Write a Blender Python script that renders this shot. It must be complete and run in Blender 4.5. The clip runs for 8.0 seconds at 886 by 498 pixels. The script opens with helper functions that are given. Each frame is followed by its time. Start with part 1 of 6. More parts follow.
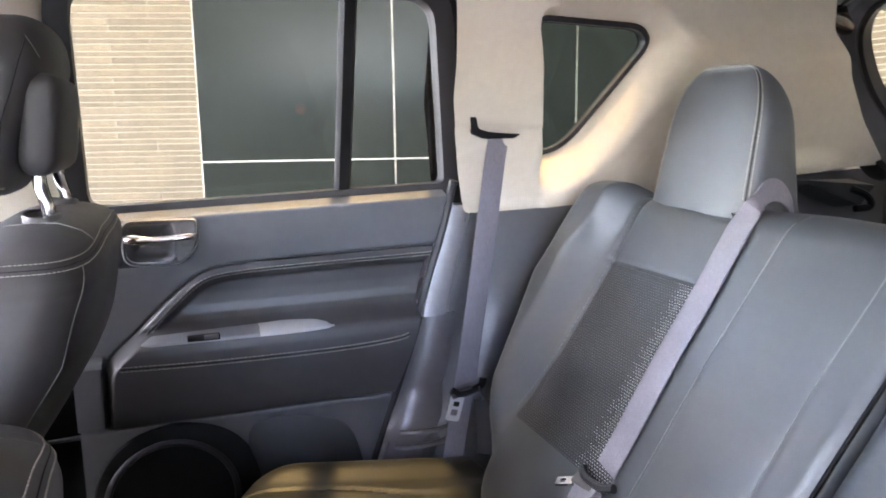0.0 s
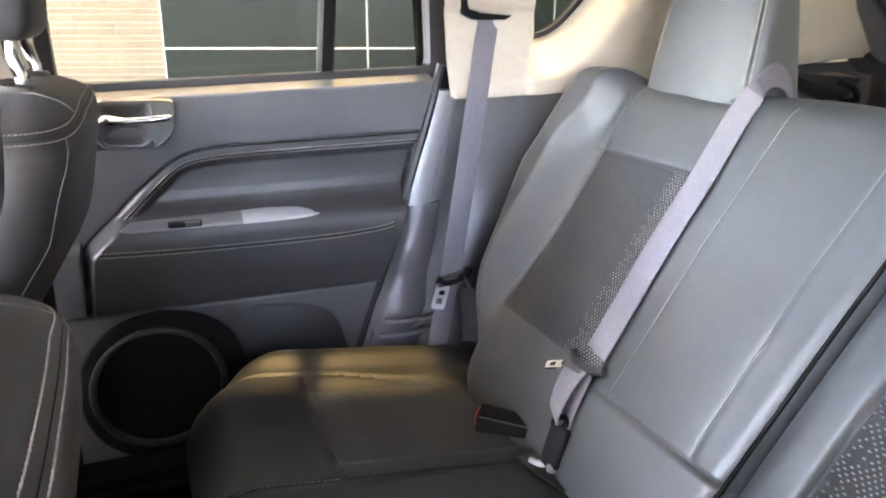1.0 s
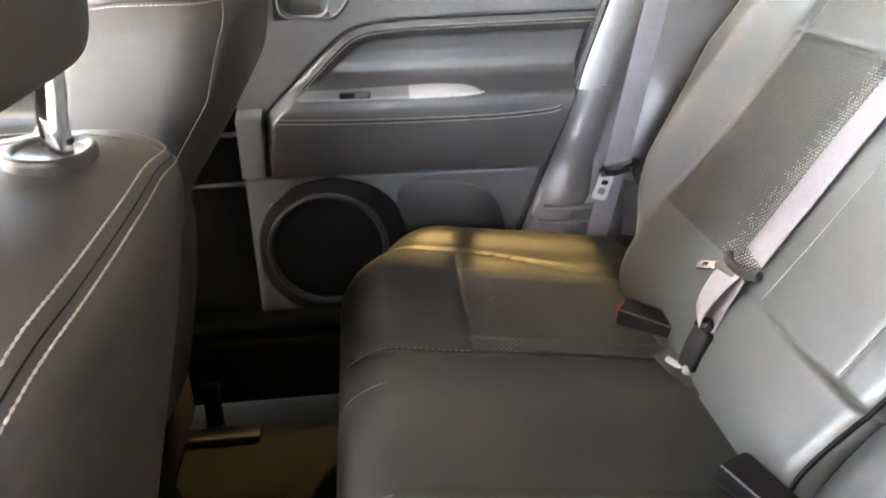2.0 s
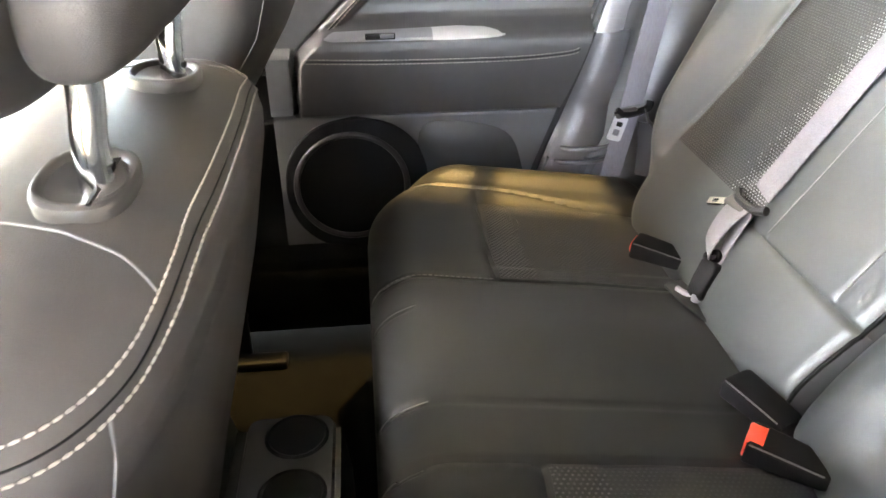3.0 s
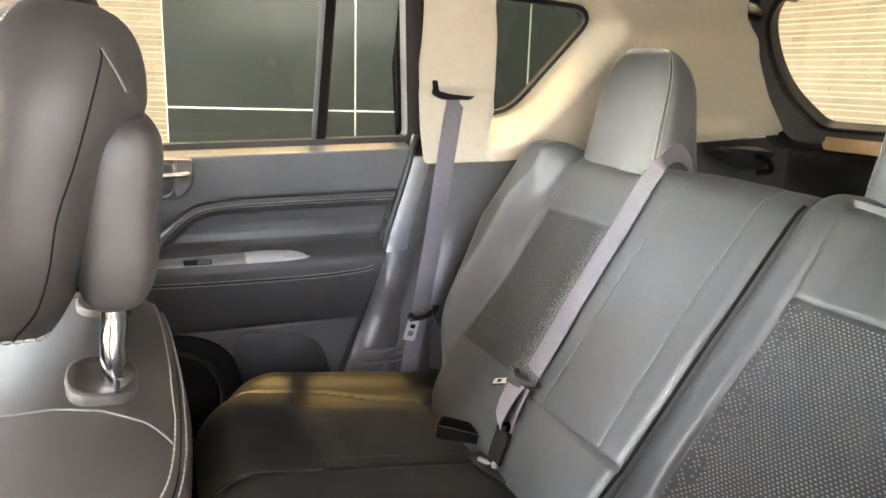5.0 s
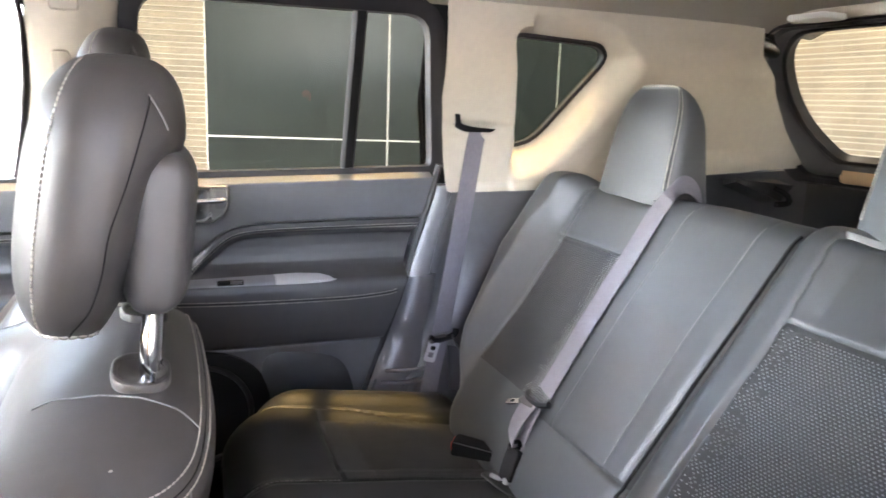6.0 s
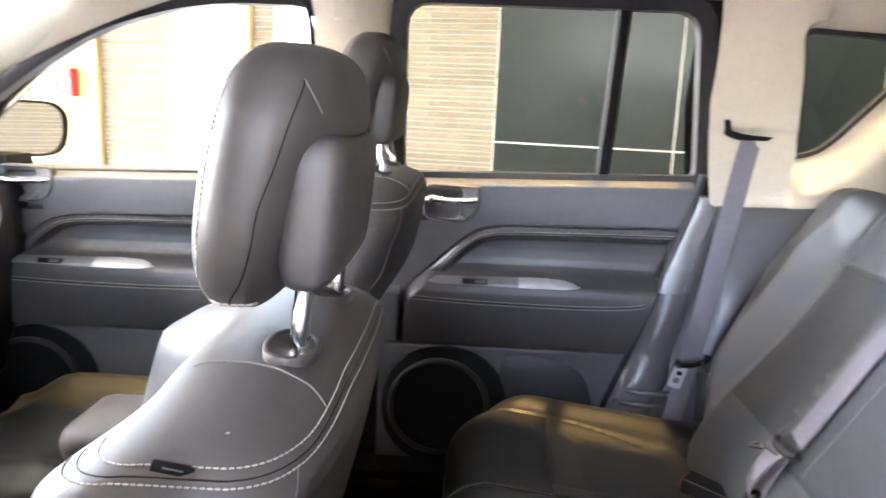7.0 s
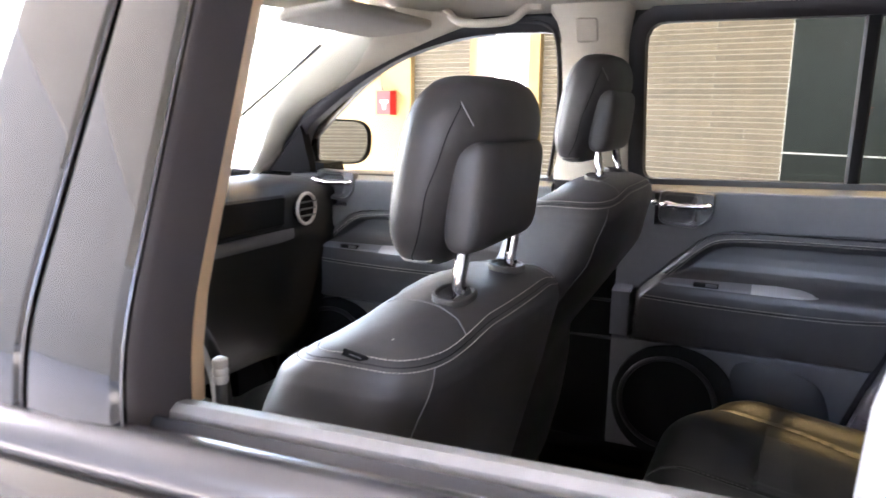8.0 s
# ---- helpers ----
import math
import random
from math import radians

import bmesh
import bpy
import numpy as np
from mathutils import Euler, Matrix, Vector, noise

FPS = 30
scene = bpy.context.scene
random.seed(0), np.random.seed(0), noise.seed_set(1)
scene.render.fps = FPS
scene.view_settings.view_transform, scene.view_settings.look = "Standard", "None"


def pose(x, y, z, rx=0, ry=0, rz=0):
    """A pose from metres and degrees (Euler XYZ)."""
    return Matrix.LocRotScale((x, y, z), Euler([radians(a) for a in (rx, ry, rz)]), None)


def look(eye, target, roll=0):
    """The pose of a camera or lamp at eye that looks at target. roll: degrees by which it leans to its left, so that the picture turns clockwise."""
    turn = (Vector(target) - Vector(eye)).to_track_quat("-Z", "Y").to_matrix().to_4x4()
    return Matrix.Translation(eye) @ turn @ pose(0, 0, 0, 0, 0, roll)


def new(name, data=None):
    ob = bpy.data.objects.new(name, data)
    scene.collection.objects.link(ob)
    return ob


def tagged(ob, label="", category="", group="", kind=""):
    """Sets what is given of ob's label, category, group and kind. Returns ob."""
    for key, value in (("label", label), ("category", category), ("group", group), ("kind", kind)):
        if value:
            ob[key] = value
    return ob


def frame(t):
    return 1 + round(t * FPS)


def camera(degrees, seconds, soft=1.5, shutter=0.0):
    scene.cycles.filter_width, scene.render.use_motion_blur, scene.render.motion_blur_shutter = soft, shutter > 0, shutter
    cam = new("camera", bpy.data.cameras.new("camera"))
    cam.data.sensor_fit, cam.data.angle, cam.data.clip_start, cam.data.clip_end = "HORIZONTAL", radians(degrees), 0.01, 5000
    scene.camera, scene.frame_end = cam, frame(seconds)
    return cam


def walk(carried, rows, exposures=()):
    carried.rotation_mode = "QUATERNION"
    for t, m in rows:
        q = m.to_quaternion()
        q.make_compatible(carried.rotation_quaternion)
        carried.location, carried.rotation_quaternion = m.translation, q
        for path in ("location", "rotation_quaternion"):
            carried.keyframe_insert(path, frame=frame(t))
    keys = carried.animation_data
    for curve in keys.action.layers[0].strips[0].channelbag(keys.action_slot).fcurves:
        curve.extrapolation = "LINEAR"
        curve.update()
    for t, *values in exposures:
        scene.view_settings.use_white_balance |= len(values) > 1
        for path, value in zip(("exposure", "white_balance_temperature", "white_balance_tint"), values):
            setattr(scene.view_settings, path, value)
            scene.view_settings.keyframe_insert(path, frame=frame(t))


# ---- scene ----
cam = camera(61.5, 8.0, soft=1.6, shutter=0.3)
PATH = [
    (0, (-0.1211, -0.6678, 1.2620), (0.5451, 1.1872, 0.9226), -0.80),
    (0.5, (-0.1600, -0.6481, 1.2550), (0.6442, 1.1278, 0.8084), -0.31),
    (1, (-0.1516, -0.6368, 1.2369), (0.5778, 1.1258, 0.6361), 0.31),
    (1.5, (-0.1007, -0.6439, 1.2251), (0.3369, 1.1652, 0.4929), -0.08),
    (2, (-0.0822, -0.6510, 1.2173), (0.1123, 1.1416, 0.3519), -0.89),
    (2.2, (-0.0842, -0.6543, 1.2188), (0.0543, 1.1101, 0.2874), -0.78),
    (3.3, (-0.1485, -0.7388, 1.2300), (0.1068, 0.9821, 0.2434), 0.28),
    (3.5, (-0.1664, -0.7518, 1.2336), (0.1895, 0.9851, 0.3080), 0.78),
    (4, (-0.1974, -0.7967, 1.2547), (0.3987, 0.9757, 0.5450), 1.83),
    (4.5, (-0.2135, -0.8389, 1.2727), (0.5306, 0.9354, 0.7265), 1.95),
    (4.7, (-0.2178, -0.8511, 1.2773), (0.5586, 0.9219, 0.7736), 1.87),
    (5.8, (-0.2273, -0.9425, 1.2879), (0.5407, 0.8624, 0.8970), 2.08),
    (6, (-0.2228, -0.9498, 1.2904), (0.4811, 0.8821, 0.9051), 2.06),
    (6.5, (-0.1976, -0.9390, 1.2879), (0.2039, 0.9825, 0.9051), 2.17),
    (7, (-0.1194, -0.9310, 1.2776), (-0.1752, 1.0305, 0.8914), 2.46),
    (7.5, (-0.0414, -0.9718, 1.2801), (-0.5783, 0.9155, 0.8930), 1.95),
    (8, (0.0533, -1.0833, 1.2846), (-0.7708, 0.6997, 0.9081), 0.99),
]
EXPOSURES = [(0.0, 6.06, 6200, 21), (0.5, 6.22, 6080, 20.5), (1.0, 6.44, 6450, 19), (1.5, 6.77, 6950, 16.5), (2.0, 7.12, 7400, 14), (3.5, 7.13, 7450, 13), (4.0, 6.68, 7550, 13), (4.5, 6.40, 7700, 13.5), (6.0, 6.15, 6600, 18), (7.0, 6.25, 6550, 19), (7.5, 6.4, 6150, 19.5), (8.0, 5.55, 6250, 20.5)]
walk(cam, [(t, look(eye, target, roll)) for t, eye, target, roll in PATH], EXPOSURES)

# ---- daylight, ceiling lamps, added wall fills ----
SUN_UP, SUN_TURN = radians(49), radians(246)
world = bpy.data.worlds.new("sky")
scene.world = world
world.use_nodes = True
wn = world.node_tree.nodes
sky = wn.new("ShaderNodeTexSky")
sky.sky_type, sky.sun_disc, sky.sun_elevation, sky.sun_rotation = "NISHITA", False, SUN_UP, SUN_TURN
sky.dust_density = 3.0
wn["Background"].inputs[1].default_value = 0.15
world.node_tree.links.new(sky.outputs[0], wn["Background"].inputs[0])


def lamp(kind, name, eye, target, energy, colour, **more):
    data = bpy.data.lights.new(name, kind)
    data.energy, data.color = energy, colour
    for key, value in more.items():
        if key == "size":
            data.size = value
        elif key == "angle":
            data.angle = value
        elif key == "spot":
            data.spot_size = value
        elif key == "radius":
            data.shadow_soft_size = value
    ob = new(name, data)
    ob.matrix_world = look(eye, target)
    return ob


sun_from = Vector((-0.8, -0.35, 1.0))
lamp("SUN", "sun", sun_from * 10, (0, 0, 0), 2.5, (1.0, 0.95, 0.87), angle=radians(2))
LAMPS = [(0.352, 0.890, 2.62), (-0.80, 1.10, 2.62), (1.00, 0.96, 2.62)]
LAMP_AIMS = [(0.352, 0.46, 0.0, 4.0, 54), (-0.80, 0.375, 0.0, 3.5, 36), (0.66, 0.655, 1.22, 1.5, 20)]
for i, p in enumerate(LAMPS):
    lamp("SPOT", "ceiling_bulb", p, LAMP_AIMS[i][:3], LAMP_AIMS[i][3], (1.0, 0.68, 0.22), spot=radians(LAMP_AIMS[i][4]), radius=0.04)
# Two added area lights without fixtures, only to brighten the hall walls.
lamp("AREA", "wall_fill", (-0.6, 1.9, 2.64), (-0.6, 3.0, 1.2), 0.08, (1.0, 0.84, 0.60), size=0.8)
lamp("AREA", "wall_fill", (2.2, 1.9, 2.64), (2.85, 1.4, 1.2), 0.5, (1.0, 0.84, 0.60), size=0.8)


# ---- materials ----
def material(name, colour, rough=0.5, metal=0.0, spec=0.5, var=0.15, scale=6.0, grain=0.0, grain_scale=300.0, fine=0.0,
             fine_scale=60.0, coat=0.0, island=0.0, cells=False, rough_var=0.1, object_random=0.0, streak=None):
    m = bpy.data.materials.new(name)
    m.use_nodes = True
    nt = m.node_tree
    n, l = nt.nodes, nt.links
    b = n["Principled BSDF"]
    b.inputs["Metallic"].default_value = metal
    b.inputs["Specular IOR Level"].default_value = spec
    b.inputs["Coat Weight"].default_value = coat
    b.inputs["Coat Roughness"].default_value = 0.05
    tc = n.new("ShaderNodeTexCoord")
    src = tc.outputs["Object"]
    if streak:
        mp = n.new("ShaderNodeMapping")
        mp.inputs["Scale"].default_value = streak
        l.new(src, mp.inputs[0])
        src = mp.outputs[0]
    n1 = n.new("ShaderNodeTexNoise")
    n1.inputs["Scale"].default_value, n1.inputs["Detail"].default_value = scale, 6
    l.new(src, n1.inputs["Vector"])
    n2 = n.new("ShaderNodeTexNoise")
    n2.inputs["Scale"].default_value, n2.inputs["Detail"].default_value = fine_scale, 4
    l.new(src, n2.inputs["Vector"])
    # colour: two scales of variation, and one tone for each piece
    mr = n.new("ShaderNodeMapRange")
    mr.inputs["From Min"].default_value, mr.inputs["From Max"].default_value = 0.3, 0.7
    mr.inputs["To Min"].default_value, mr.inputs["To Max"].default_value = 1 - var, 1 + var
    l.new(n1.outputs["Fac"], mr.inputs["Value"])
    mf = n.new("ShaderNodeMapRange")
    mf.inputs["From Min"].default_value, mf.inputs["From Max"].default_value = 0.3, 0.7
    mf.inputs["To Min"].default_value, mf.inputs["To Max"].default_value = 1 - fine, 1 + fine
    l.new(n2.outputs["Fac"], mf.inputs["Value"])
    mul = n.new("ShaderNodeMath")
    mul.operation = "MULTIPLY"
    l.new(mr.outputs[0], mul.inputs[0])
    l.new(mf.outputs[0], mul.inputs[1])
    value = mul.outputs[0]
    if island or object_random:
        if island:
            g = n.new("ShaderNodeNewGeometry").outputs["Random Per Island"]
        else:
            g = n.new("ShaderNodeObjectInfo").outputs["Random"]
        k = island or object_random
        mi = n.new("ShaderNodeMapRange")
        mi.inputs["To Min"].default_value, mi.inputs["To Max"].default_value = 1 - k, 1 + k
        l.new(g, mi.inputs["Value"])
        mm = n.new("ShaderNodeMath")
        mm.operation = "MULTIPLY"
        l.new(value, mm.inputs[0])
        l.new(mi.outputs[0], mm.inputs[1])
        value = mm.outputs[0]
    vm = n.new("ShaderNodeVectorMath")
    vm.operation = "SCALE"
    vm.inputs[0].default_value = colour
    l.new(value, vm.inputs["Scale"])
    l.new(vm.outputs[0], b.inputs["Base Color"])
    rr = n.new("ShaderNodeMapRange")
    rr.inputs["From Min"].default_value, rr.inputs["From Max"].default_value = 0.3, 0.7
    rr.inputs["To Min"].default_value, rr.inputs["To Max"].default_value = max(0.02, rough * (1 - rough_var)), min(1, rough * (1 + rough_var))
    l.new(n1.outputs["Fac"], rr.inputs["Value"])
    l.new(rr.outputs[0], b.inputs["Roughness"])
    if grain:
        if cells:
            t = n.new("ShaderNodeTexVoronoi")
            t.feature = "DISTANCE_TO_EDGE"
            t.inputs["Scale"].default_value = grain_scale
            out = t.outputs["Distance"]
        else:
            t = n.new("ShaderNodeTexNoise")
            t.inputs["Scale"].default_value, t.inputs["Detail"].default_value = grain_scale, 5
            out = t.outputs["Fac"]
        l.new(tc.outputs["Object"], t.inputs["Vector"])
        bp = n.new("ShaderNodeBump")
        bp.inputs["Strength"].default_value, bp.inputs["Distance"].default_value = grain, 0.002
        l.new(out, bp.inputs["Height"])
        l.new(bp.outputs[0], b.inputs["Normal"])
    return m


def glass(name, tint, gloss=1.0):
    m = bpy.data.materials.new(name)
    m.use_nodes = True
    n, l = m.node_tree.nodes, m.node_tree.links
    n.remove(n["Principled BSDF"])
    clear = n.new("ShaderNodeBsdfTransparent")
    clear.inputs[0].default_value = (*tint, 1)
    shine = n.new("ShaderNodeBsdfGlossy")
    shine.inputs["Roughness"].default_value = 0.02
    fr = n.new("ShaderNodeLayerWeight")
    fr.inputs[0].default_value = 0.5
    pw = n.new("ShaderNodeMath")
    pw.operation = "POWER"
    pw.inputs[1].default_value = 5.0
    l.new(fr.outputs["Facing"], pw.inputs[0])
    ma = n.new("ShaderNodeMath")
    ma.operation = "MULTIPLY_ADD"
    ma.inputs[1].default_value, ma.inputs[2].default_value = 0.22 * gloss, 0.02 * gloss
    l.new(pw.outputs[0], ma.inputs[0])
    mx = n.new("ShaderNodeMixShader")
    l.new(ma.outputs[0], mx.inputs[0])
    l.new(clear.outputs[0], mx.inputs[1])
    l.new(shine.outputs[0], mx.inputs[2])
    l.new(mx.outputs[0], n["Material Output"].inputs[0])
    return m


# Seat leather for the cushions: the shade low in the cabin is put into its colour.
LEATHER_SHADED = material("seat leather darkened for shade", (0.0150, 0.0162, 0.0165), rough=0.44, spec=0.45, var=0.12, scale=9, grain=0.12, grain_scale=800, cells=True, fine=0.06)
LEATHER_FRONT = material("dark brown-seat leather darkened for shade", (0.052, 0.0485, 0.0475), rough=0.45, spec=0.36, var=0.12, scale=9, grain=0.10, grain_scale=900, cells=True, fine=0.06)
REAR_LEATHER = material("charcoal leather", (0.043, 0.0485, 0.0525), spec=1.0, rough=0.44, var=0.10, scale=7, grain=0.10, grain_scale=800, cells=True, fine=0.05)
DOORSKIN = material("soft door vinyl", (0.080, 0.082, 0.088), rough=0.37, spec=0.75, var=0.08, scale=8, grain=0.25, grain_scale=600, fine=0.05)
ARMREST = material("black armrest leatherette", (0.044, 0.0425, 0.0435), rough=0.42, spec=0.7, var=0.10, scale=8, grain=0.12, grain_scale=800, fine=0.05)
CUP = material("smooth grey plastic", (0.13, 0.133, 0.14), rough=0.30, var=0.06, scale=20)
HARD = material("grained hard plastic", (0.021, 0.022, 0.024), rough=0.43, var=0.08, scale=7, grain=0.3, grain_scale=700, fine=0.06)
HARD_GREY = material("grey moulded plastic", (0.085, 0.086, 0.092), rough=0.4, var=0.10, scale=7, grain=0.3, grain_scale=700, fine=0.05)
RUBBER = material("black rubber", (0.017, 0.016, 0.018), rough=0.45, spec=0.35, var=0.1, scale=12, grain=0.1, grain_scale=200)
BLACK = material("matt black plastic", (0.008, 0.008, 0.009), rough=0.55, spec=0.12, var=0.15, scale=15)
MESHBASE = material("dark insert fabric", (0.022, 0.0235, 0.0245), rough=0.5, var=0.2, scale=30, grain=0.4, grain_scale=900)
MESHDOT = material("raised grey weave", (0.30, 0.31, 0.315), rough=0.55, var=0.2, scale=25, island=0.08)
# Two darker copies of the same weave, with shade put into their colour.
MESHDOT_HALF_SHADE = material("grey weave in half shade", (0.095, 0.098, 0.100), rough=0.5, var=0.2, scale=25, island=0.08)
MESHDOT_FULL_SHADE = material("grey weave in full shade", (0.036, 0.038, 0.038), rough=0.5, var=0.2, scale=25, island=0.08)
THREAD = material("pale grey thread", (0.33, 0.31, 0.28), rough=0.7, var=0.15, scale=40, island=0.2)
THREAD_DIM = material("grey thread", (0.15, 0.15, 0.15), rough=0.7, var=0.15, scale=40, island=0.2)
BEIGE = material("beige moulded trim", (0.50, 0.455, 0.375), rough=0.62, var=0.05, scale=5, grain=0.2, grain_scale=600, fine=0.03)
HEADLINER = material("woven beige headlining", (0.41, 0.38, 0.325), rough=0.95, var=0.05, scale=5, grain=0.5, grain_scale=900, fine=0.06, fine_scale=400)
# Beige trim; the warm light falling on it is put into the colour.
BEIGE_WARM_LIT = material("beige trim with warm light in its colour", (0.68, 0.47, 0.28), rough=0.6, var=0.05, scale=5, grain=0.2, grain_scale=600, fine=0.03)
WEBBING = material("grey belt webbing", (0.165, 0.157, 0.178), rough=0.66, var=0.10, scale=14, grain=0.6, grain_scale=500, fine=0.12, fine_scale=500, streak=(1, 1, 0.2))
CHROME = material("chrome", (0.78, 0.78, 0.80), rough=0.10, metal=1.0, var=0.05, scale=20)
SATIN = material("satin silver plastic", (0.50, 0.50, 0.51), rough=0.35, metal=0.25, var=0.06, scale=20, grain=0.05, grain_scale=800)
GREYPLATE = material("grey switch plate", (0.22, 0.225, 0.24), rough=0.4, metal=0.4, var=0.06, scale=20)
PAINT = material("black metallic paint", (0.020, 0.016, 0.012), rough=0.16, metal=0.25, var=0.1, scale=3, coat=1.0)
GLOSSBLACK = material("gloss black panel", (0.018, 0.016, 0.014), rough=0.05, var=0.10, scale=4, coat=0.55, rough_var=0.2)
MOULDING = material("satin dark moulding", (0.075, 0.072, 0.075), rough=0.23, metal=0.5, var=0.1, scale=10, grain=0.05, grain_scale=900)
# Sill plastic; the daylight on it is put into a pale grey.
SILL_LIT = material("sill plastic lightened for daylight", (0.20, 0.19, 0.185), rough=0.5, var=0.12, scale=12, grain=0.15, grain_scale=700, fine=0.1)
CARPET = material("black carpet", (0.005, 0.005, 0.005), rough=0.95, spec=0.03, var=0.3, scale=25, grain=0.9, grain_scale=500, fine=0.3, fine_scale=300)
RED = material("red button", (0.75, 0.06, 0.03), rough=0.4, var=0.08, scale=40)
STONE = material("split beige ledger stone", (0.124, 0.104, 0.070), rough=0.85, var=0.15, scale=8, grain=0.7, grain_scale=60, fine=0.15, object_random=0.14)
STONE_J = material("split beige ledger stone joined", (0.124, 0.104, 0.070), rough=0.85, var=0.15, scale=8, grain=0.7, grain_scale=60, fine=0.15, island=0.14)
MORTAR = material("pale mortar", (0.255, 0.234, 0.186), rough=0.9, var=0.08, scale=10, grain=0.5, grain_scale=120)
SLAB = material("polished dark green stone", (0.018, 0.022, 0.020), rough=0.22, spec=0.10, var=0.10, scale=2.0, fine=0.06, fine_scale=40, rough_var=0.06)
GROUT = material("pale grout", (0.60, 0.60, 0.56), rough=0.9, var=0.08, scale=20)
YELLOW = material("ochre plaster", (0.38, 0.26, 0.11), rough=0.85, var=0.08, scale=2, grain=0.4, grain_scale=90, fine=0.05)
CEMENT = material("pale concrete floor", (0.20, 0.195, 0.185), rough=0.75, var=0.15, scale=1.5, grain=0.4, grain_scale=50, fine=0.1)
PLASTER = material("white plaster ceiling", (0.70, 0.67, 0.60), rough=0.9, var=0.05, scale=2, grain=0.3, grain_scale=80)
FACADE = material("grey-beige render", (0.29, 0.245, 0.19), rough=0.9, var=0.12, scale=0.8, grain=0.08, grain_scale=40, fine=0.08)
SLEEVE = material("dark satin sleeve plastic", (0.055, 0.051, 0.049), rough=0.42, spec=0.5, var=0.08, scale=20, grain=0.05, grain_scale=800)
# Bright reflection and daylight on moulded plastic, put into a pale colour.
PLASTIC_LIT = material("moulded plastic lightened for gloss and daylight", (0.22, 0.22, 0.23), rough=0.29, var=0.08, scale=7, grain=0.2, grain_scale=700, fine=0.05)
ARCH = material("dark grey moulded plastic", (0.105, 0.100, 0.105), rough=0.30, spec=0.6, var=0.08, scale=7, grain=0.2, grain_scale=700, fine=0.05)
RUN = material("weathered rubber run", (0.052, 0.047, 0.053), rough=0.42, var=0.12, scale=9, grain=0.1, grain_scale=250, streak=(1, 1, 0.1))
DASH = material("matt black dash vinyl", (0.019, 0.020, 0.023), rough=0.5, spec=0.45, var=0.1, scale=8, grain=0.3, grain_scale=600, fine=0.06)
REDBOX = material("red enamel", (0.55, 0.02, 0.02), rough=0.5, spec=0.3, var=0.08, scale=15)
WHITE = material("white paint", (0.80, 0.80, 0.78), rough=0.5, var=0.05, scale=15)
MIRROR = material("mirror silvering", (0.90, 0.90, 0.90), rough=0.02, metal=1.0, var=0.0, rough_var=0.0)
GLASS = glass("clear window glass", (0.93, 0.95, 0.94))
TINT = glass("tinted window glass", (0.72, 0.76, 0.73))
BULB = bpy.data.materials.new("warm lamp glow")
BULB.use_nodes = True
BULB.node_tree.nodes["Principled BSDF"].inputs["Emission Color"].default_value = (1.0, 0.75, 0.4, 1)
BULB.node_tree.nodes["Principled BSDF"].inputs["Emission Strength"].default_value = 6.0


# ---- builders ----
def V(*p):
    return np.array(p, float)


def unit(v):
    return v / max(1e-9, np.linalg.norm(v))


def smooth01(x):
    x = np.clip(x, 0, 1)
    return x * x * (3 - 2 * x)


def thing(name, at, label, category, group="", kind=""):
    ob = new(name)
    ob.location = at
    ob.empty_display_size = 0.05
    return tagged(ob, label, category, group, kind)


def part(name, vf, mat, parent=None, label="", sharp=38, flat=False):
    """One mesh object of verts and faces in world places, under a thing or under a part."""
    verts, faces = vf
    me = bpy.data.meshes.new(name)
    me.from_pydata([tuple(float(c) for c in v) for v in verts], [], [tuple(int(i) for i in f) for f in faces])
    bm = bmesh.new()
    bm.from_mesh(me)
    bmesh.ops.recalc_face_normals(bm, faces=bm.faces)
    bm.to_mesh(me)
    bm.free()
    me.validate()
    if not flat:
        me.shade_smooth()
        if len(me.polygons) > 1:
            me.set_sharp_from_angle(angle=radians(sharp))
    me.materials.append(mat)
    ob = new(name, me)
    if parent is not None:
        ob.parent = parent
        if parent.type == "EMPTY":
            ob.matrix_parent_inverse = Matrix.Translation(parent.location).inverted()
    if label:
        ob["label"] = label
    return ob


def solid(name, vf, mat, label, category, group="", kind="", sharp=38):
    return tagged(part(name, vf, mat, sharp=sharp), label, category, group, kind)


def join(*many):
    verts, faces = [], []
    for v, f in many:
        k = len(verts)
        verts.extend(v)
        faces.extend([tuple(i + k for i in g) for g in f])
    return verts, faces


def rbox(c, size, r=0.004, turn=None, seg=2):
    """A box with rounded edges; turn: a 3 x 3 matrix."""
    bm = bmesh.new()
    bmesh.ops.create_cube(bm, size=1)
    bmesh.ops.scale(bm, vec=size, verts=bm.verts)
    if r > 0:
        bmesh.ops.bevel(bm, geom=list(bm.edges), offset=min(r, min(size) * 0.49), segments=seg, profile=0.5, affect="EDGES")
    verts = [V(*v.co) for v in bm.verts]
    bm.verts.index_update()
    faces = [[v.index for v in f.verts] for f in bm.faces]
    bm.free()
    if turn is not None:
        verts = [turn @ v for v in verts]
    return [v + V(*c) for v in verts], faces


def axes_along(d, up=(0, 0, 1)):
    x = unit(V(*d))
    y = np.cross(V(*up), x)
    y = unit(y) if np.linalg.norm(y) > 1e-6 else V(0, 1, 0)
    return np.column_stack((x, y, np.cross(x, y)))


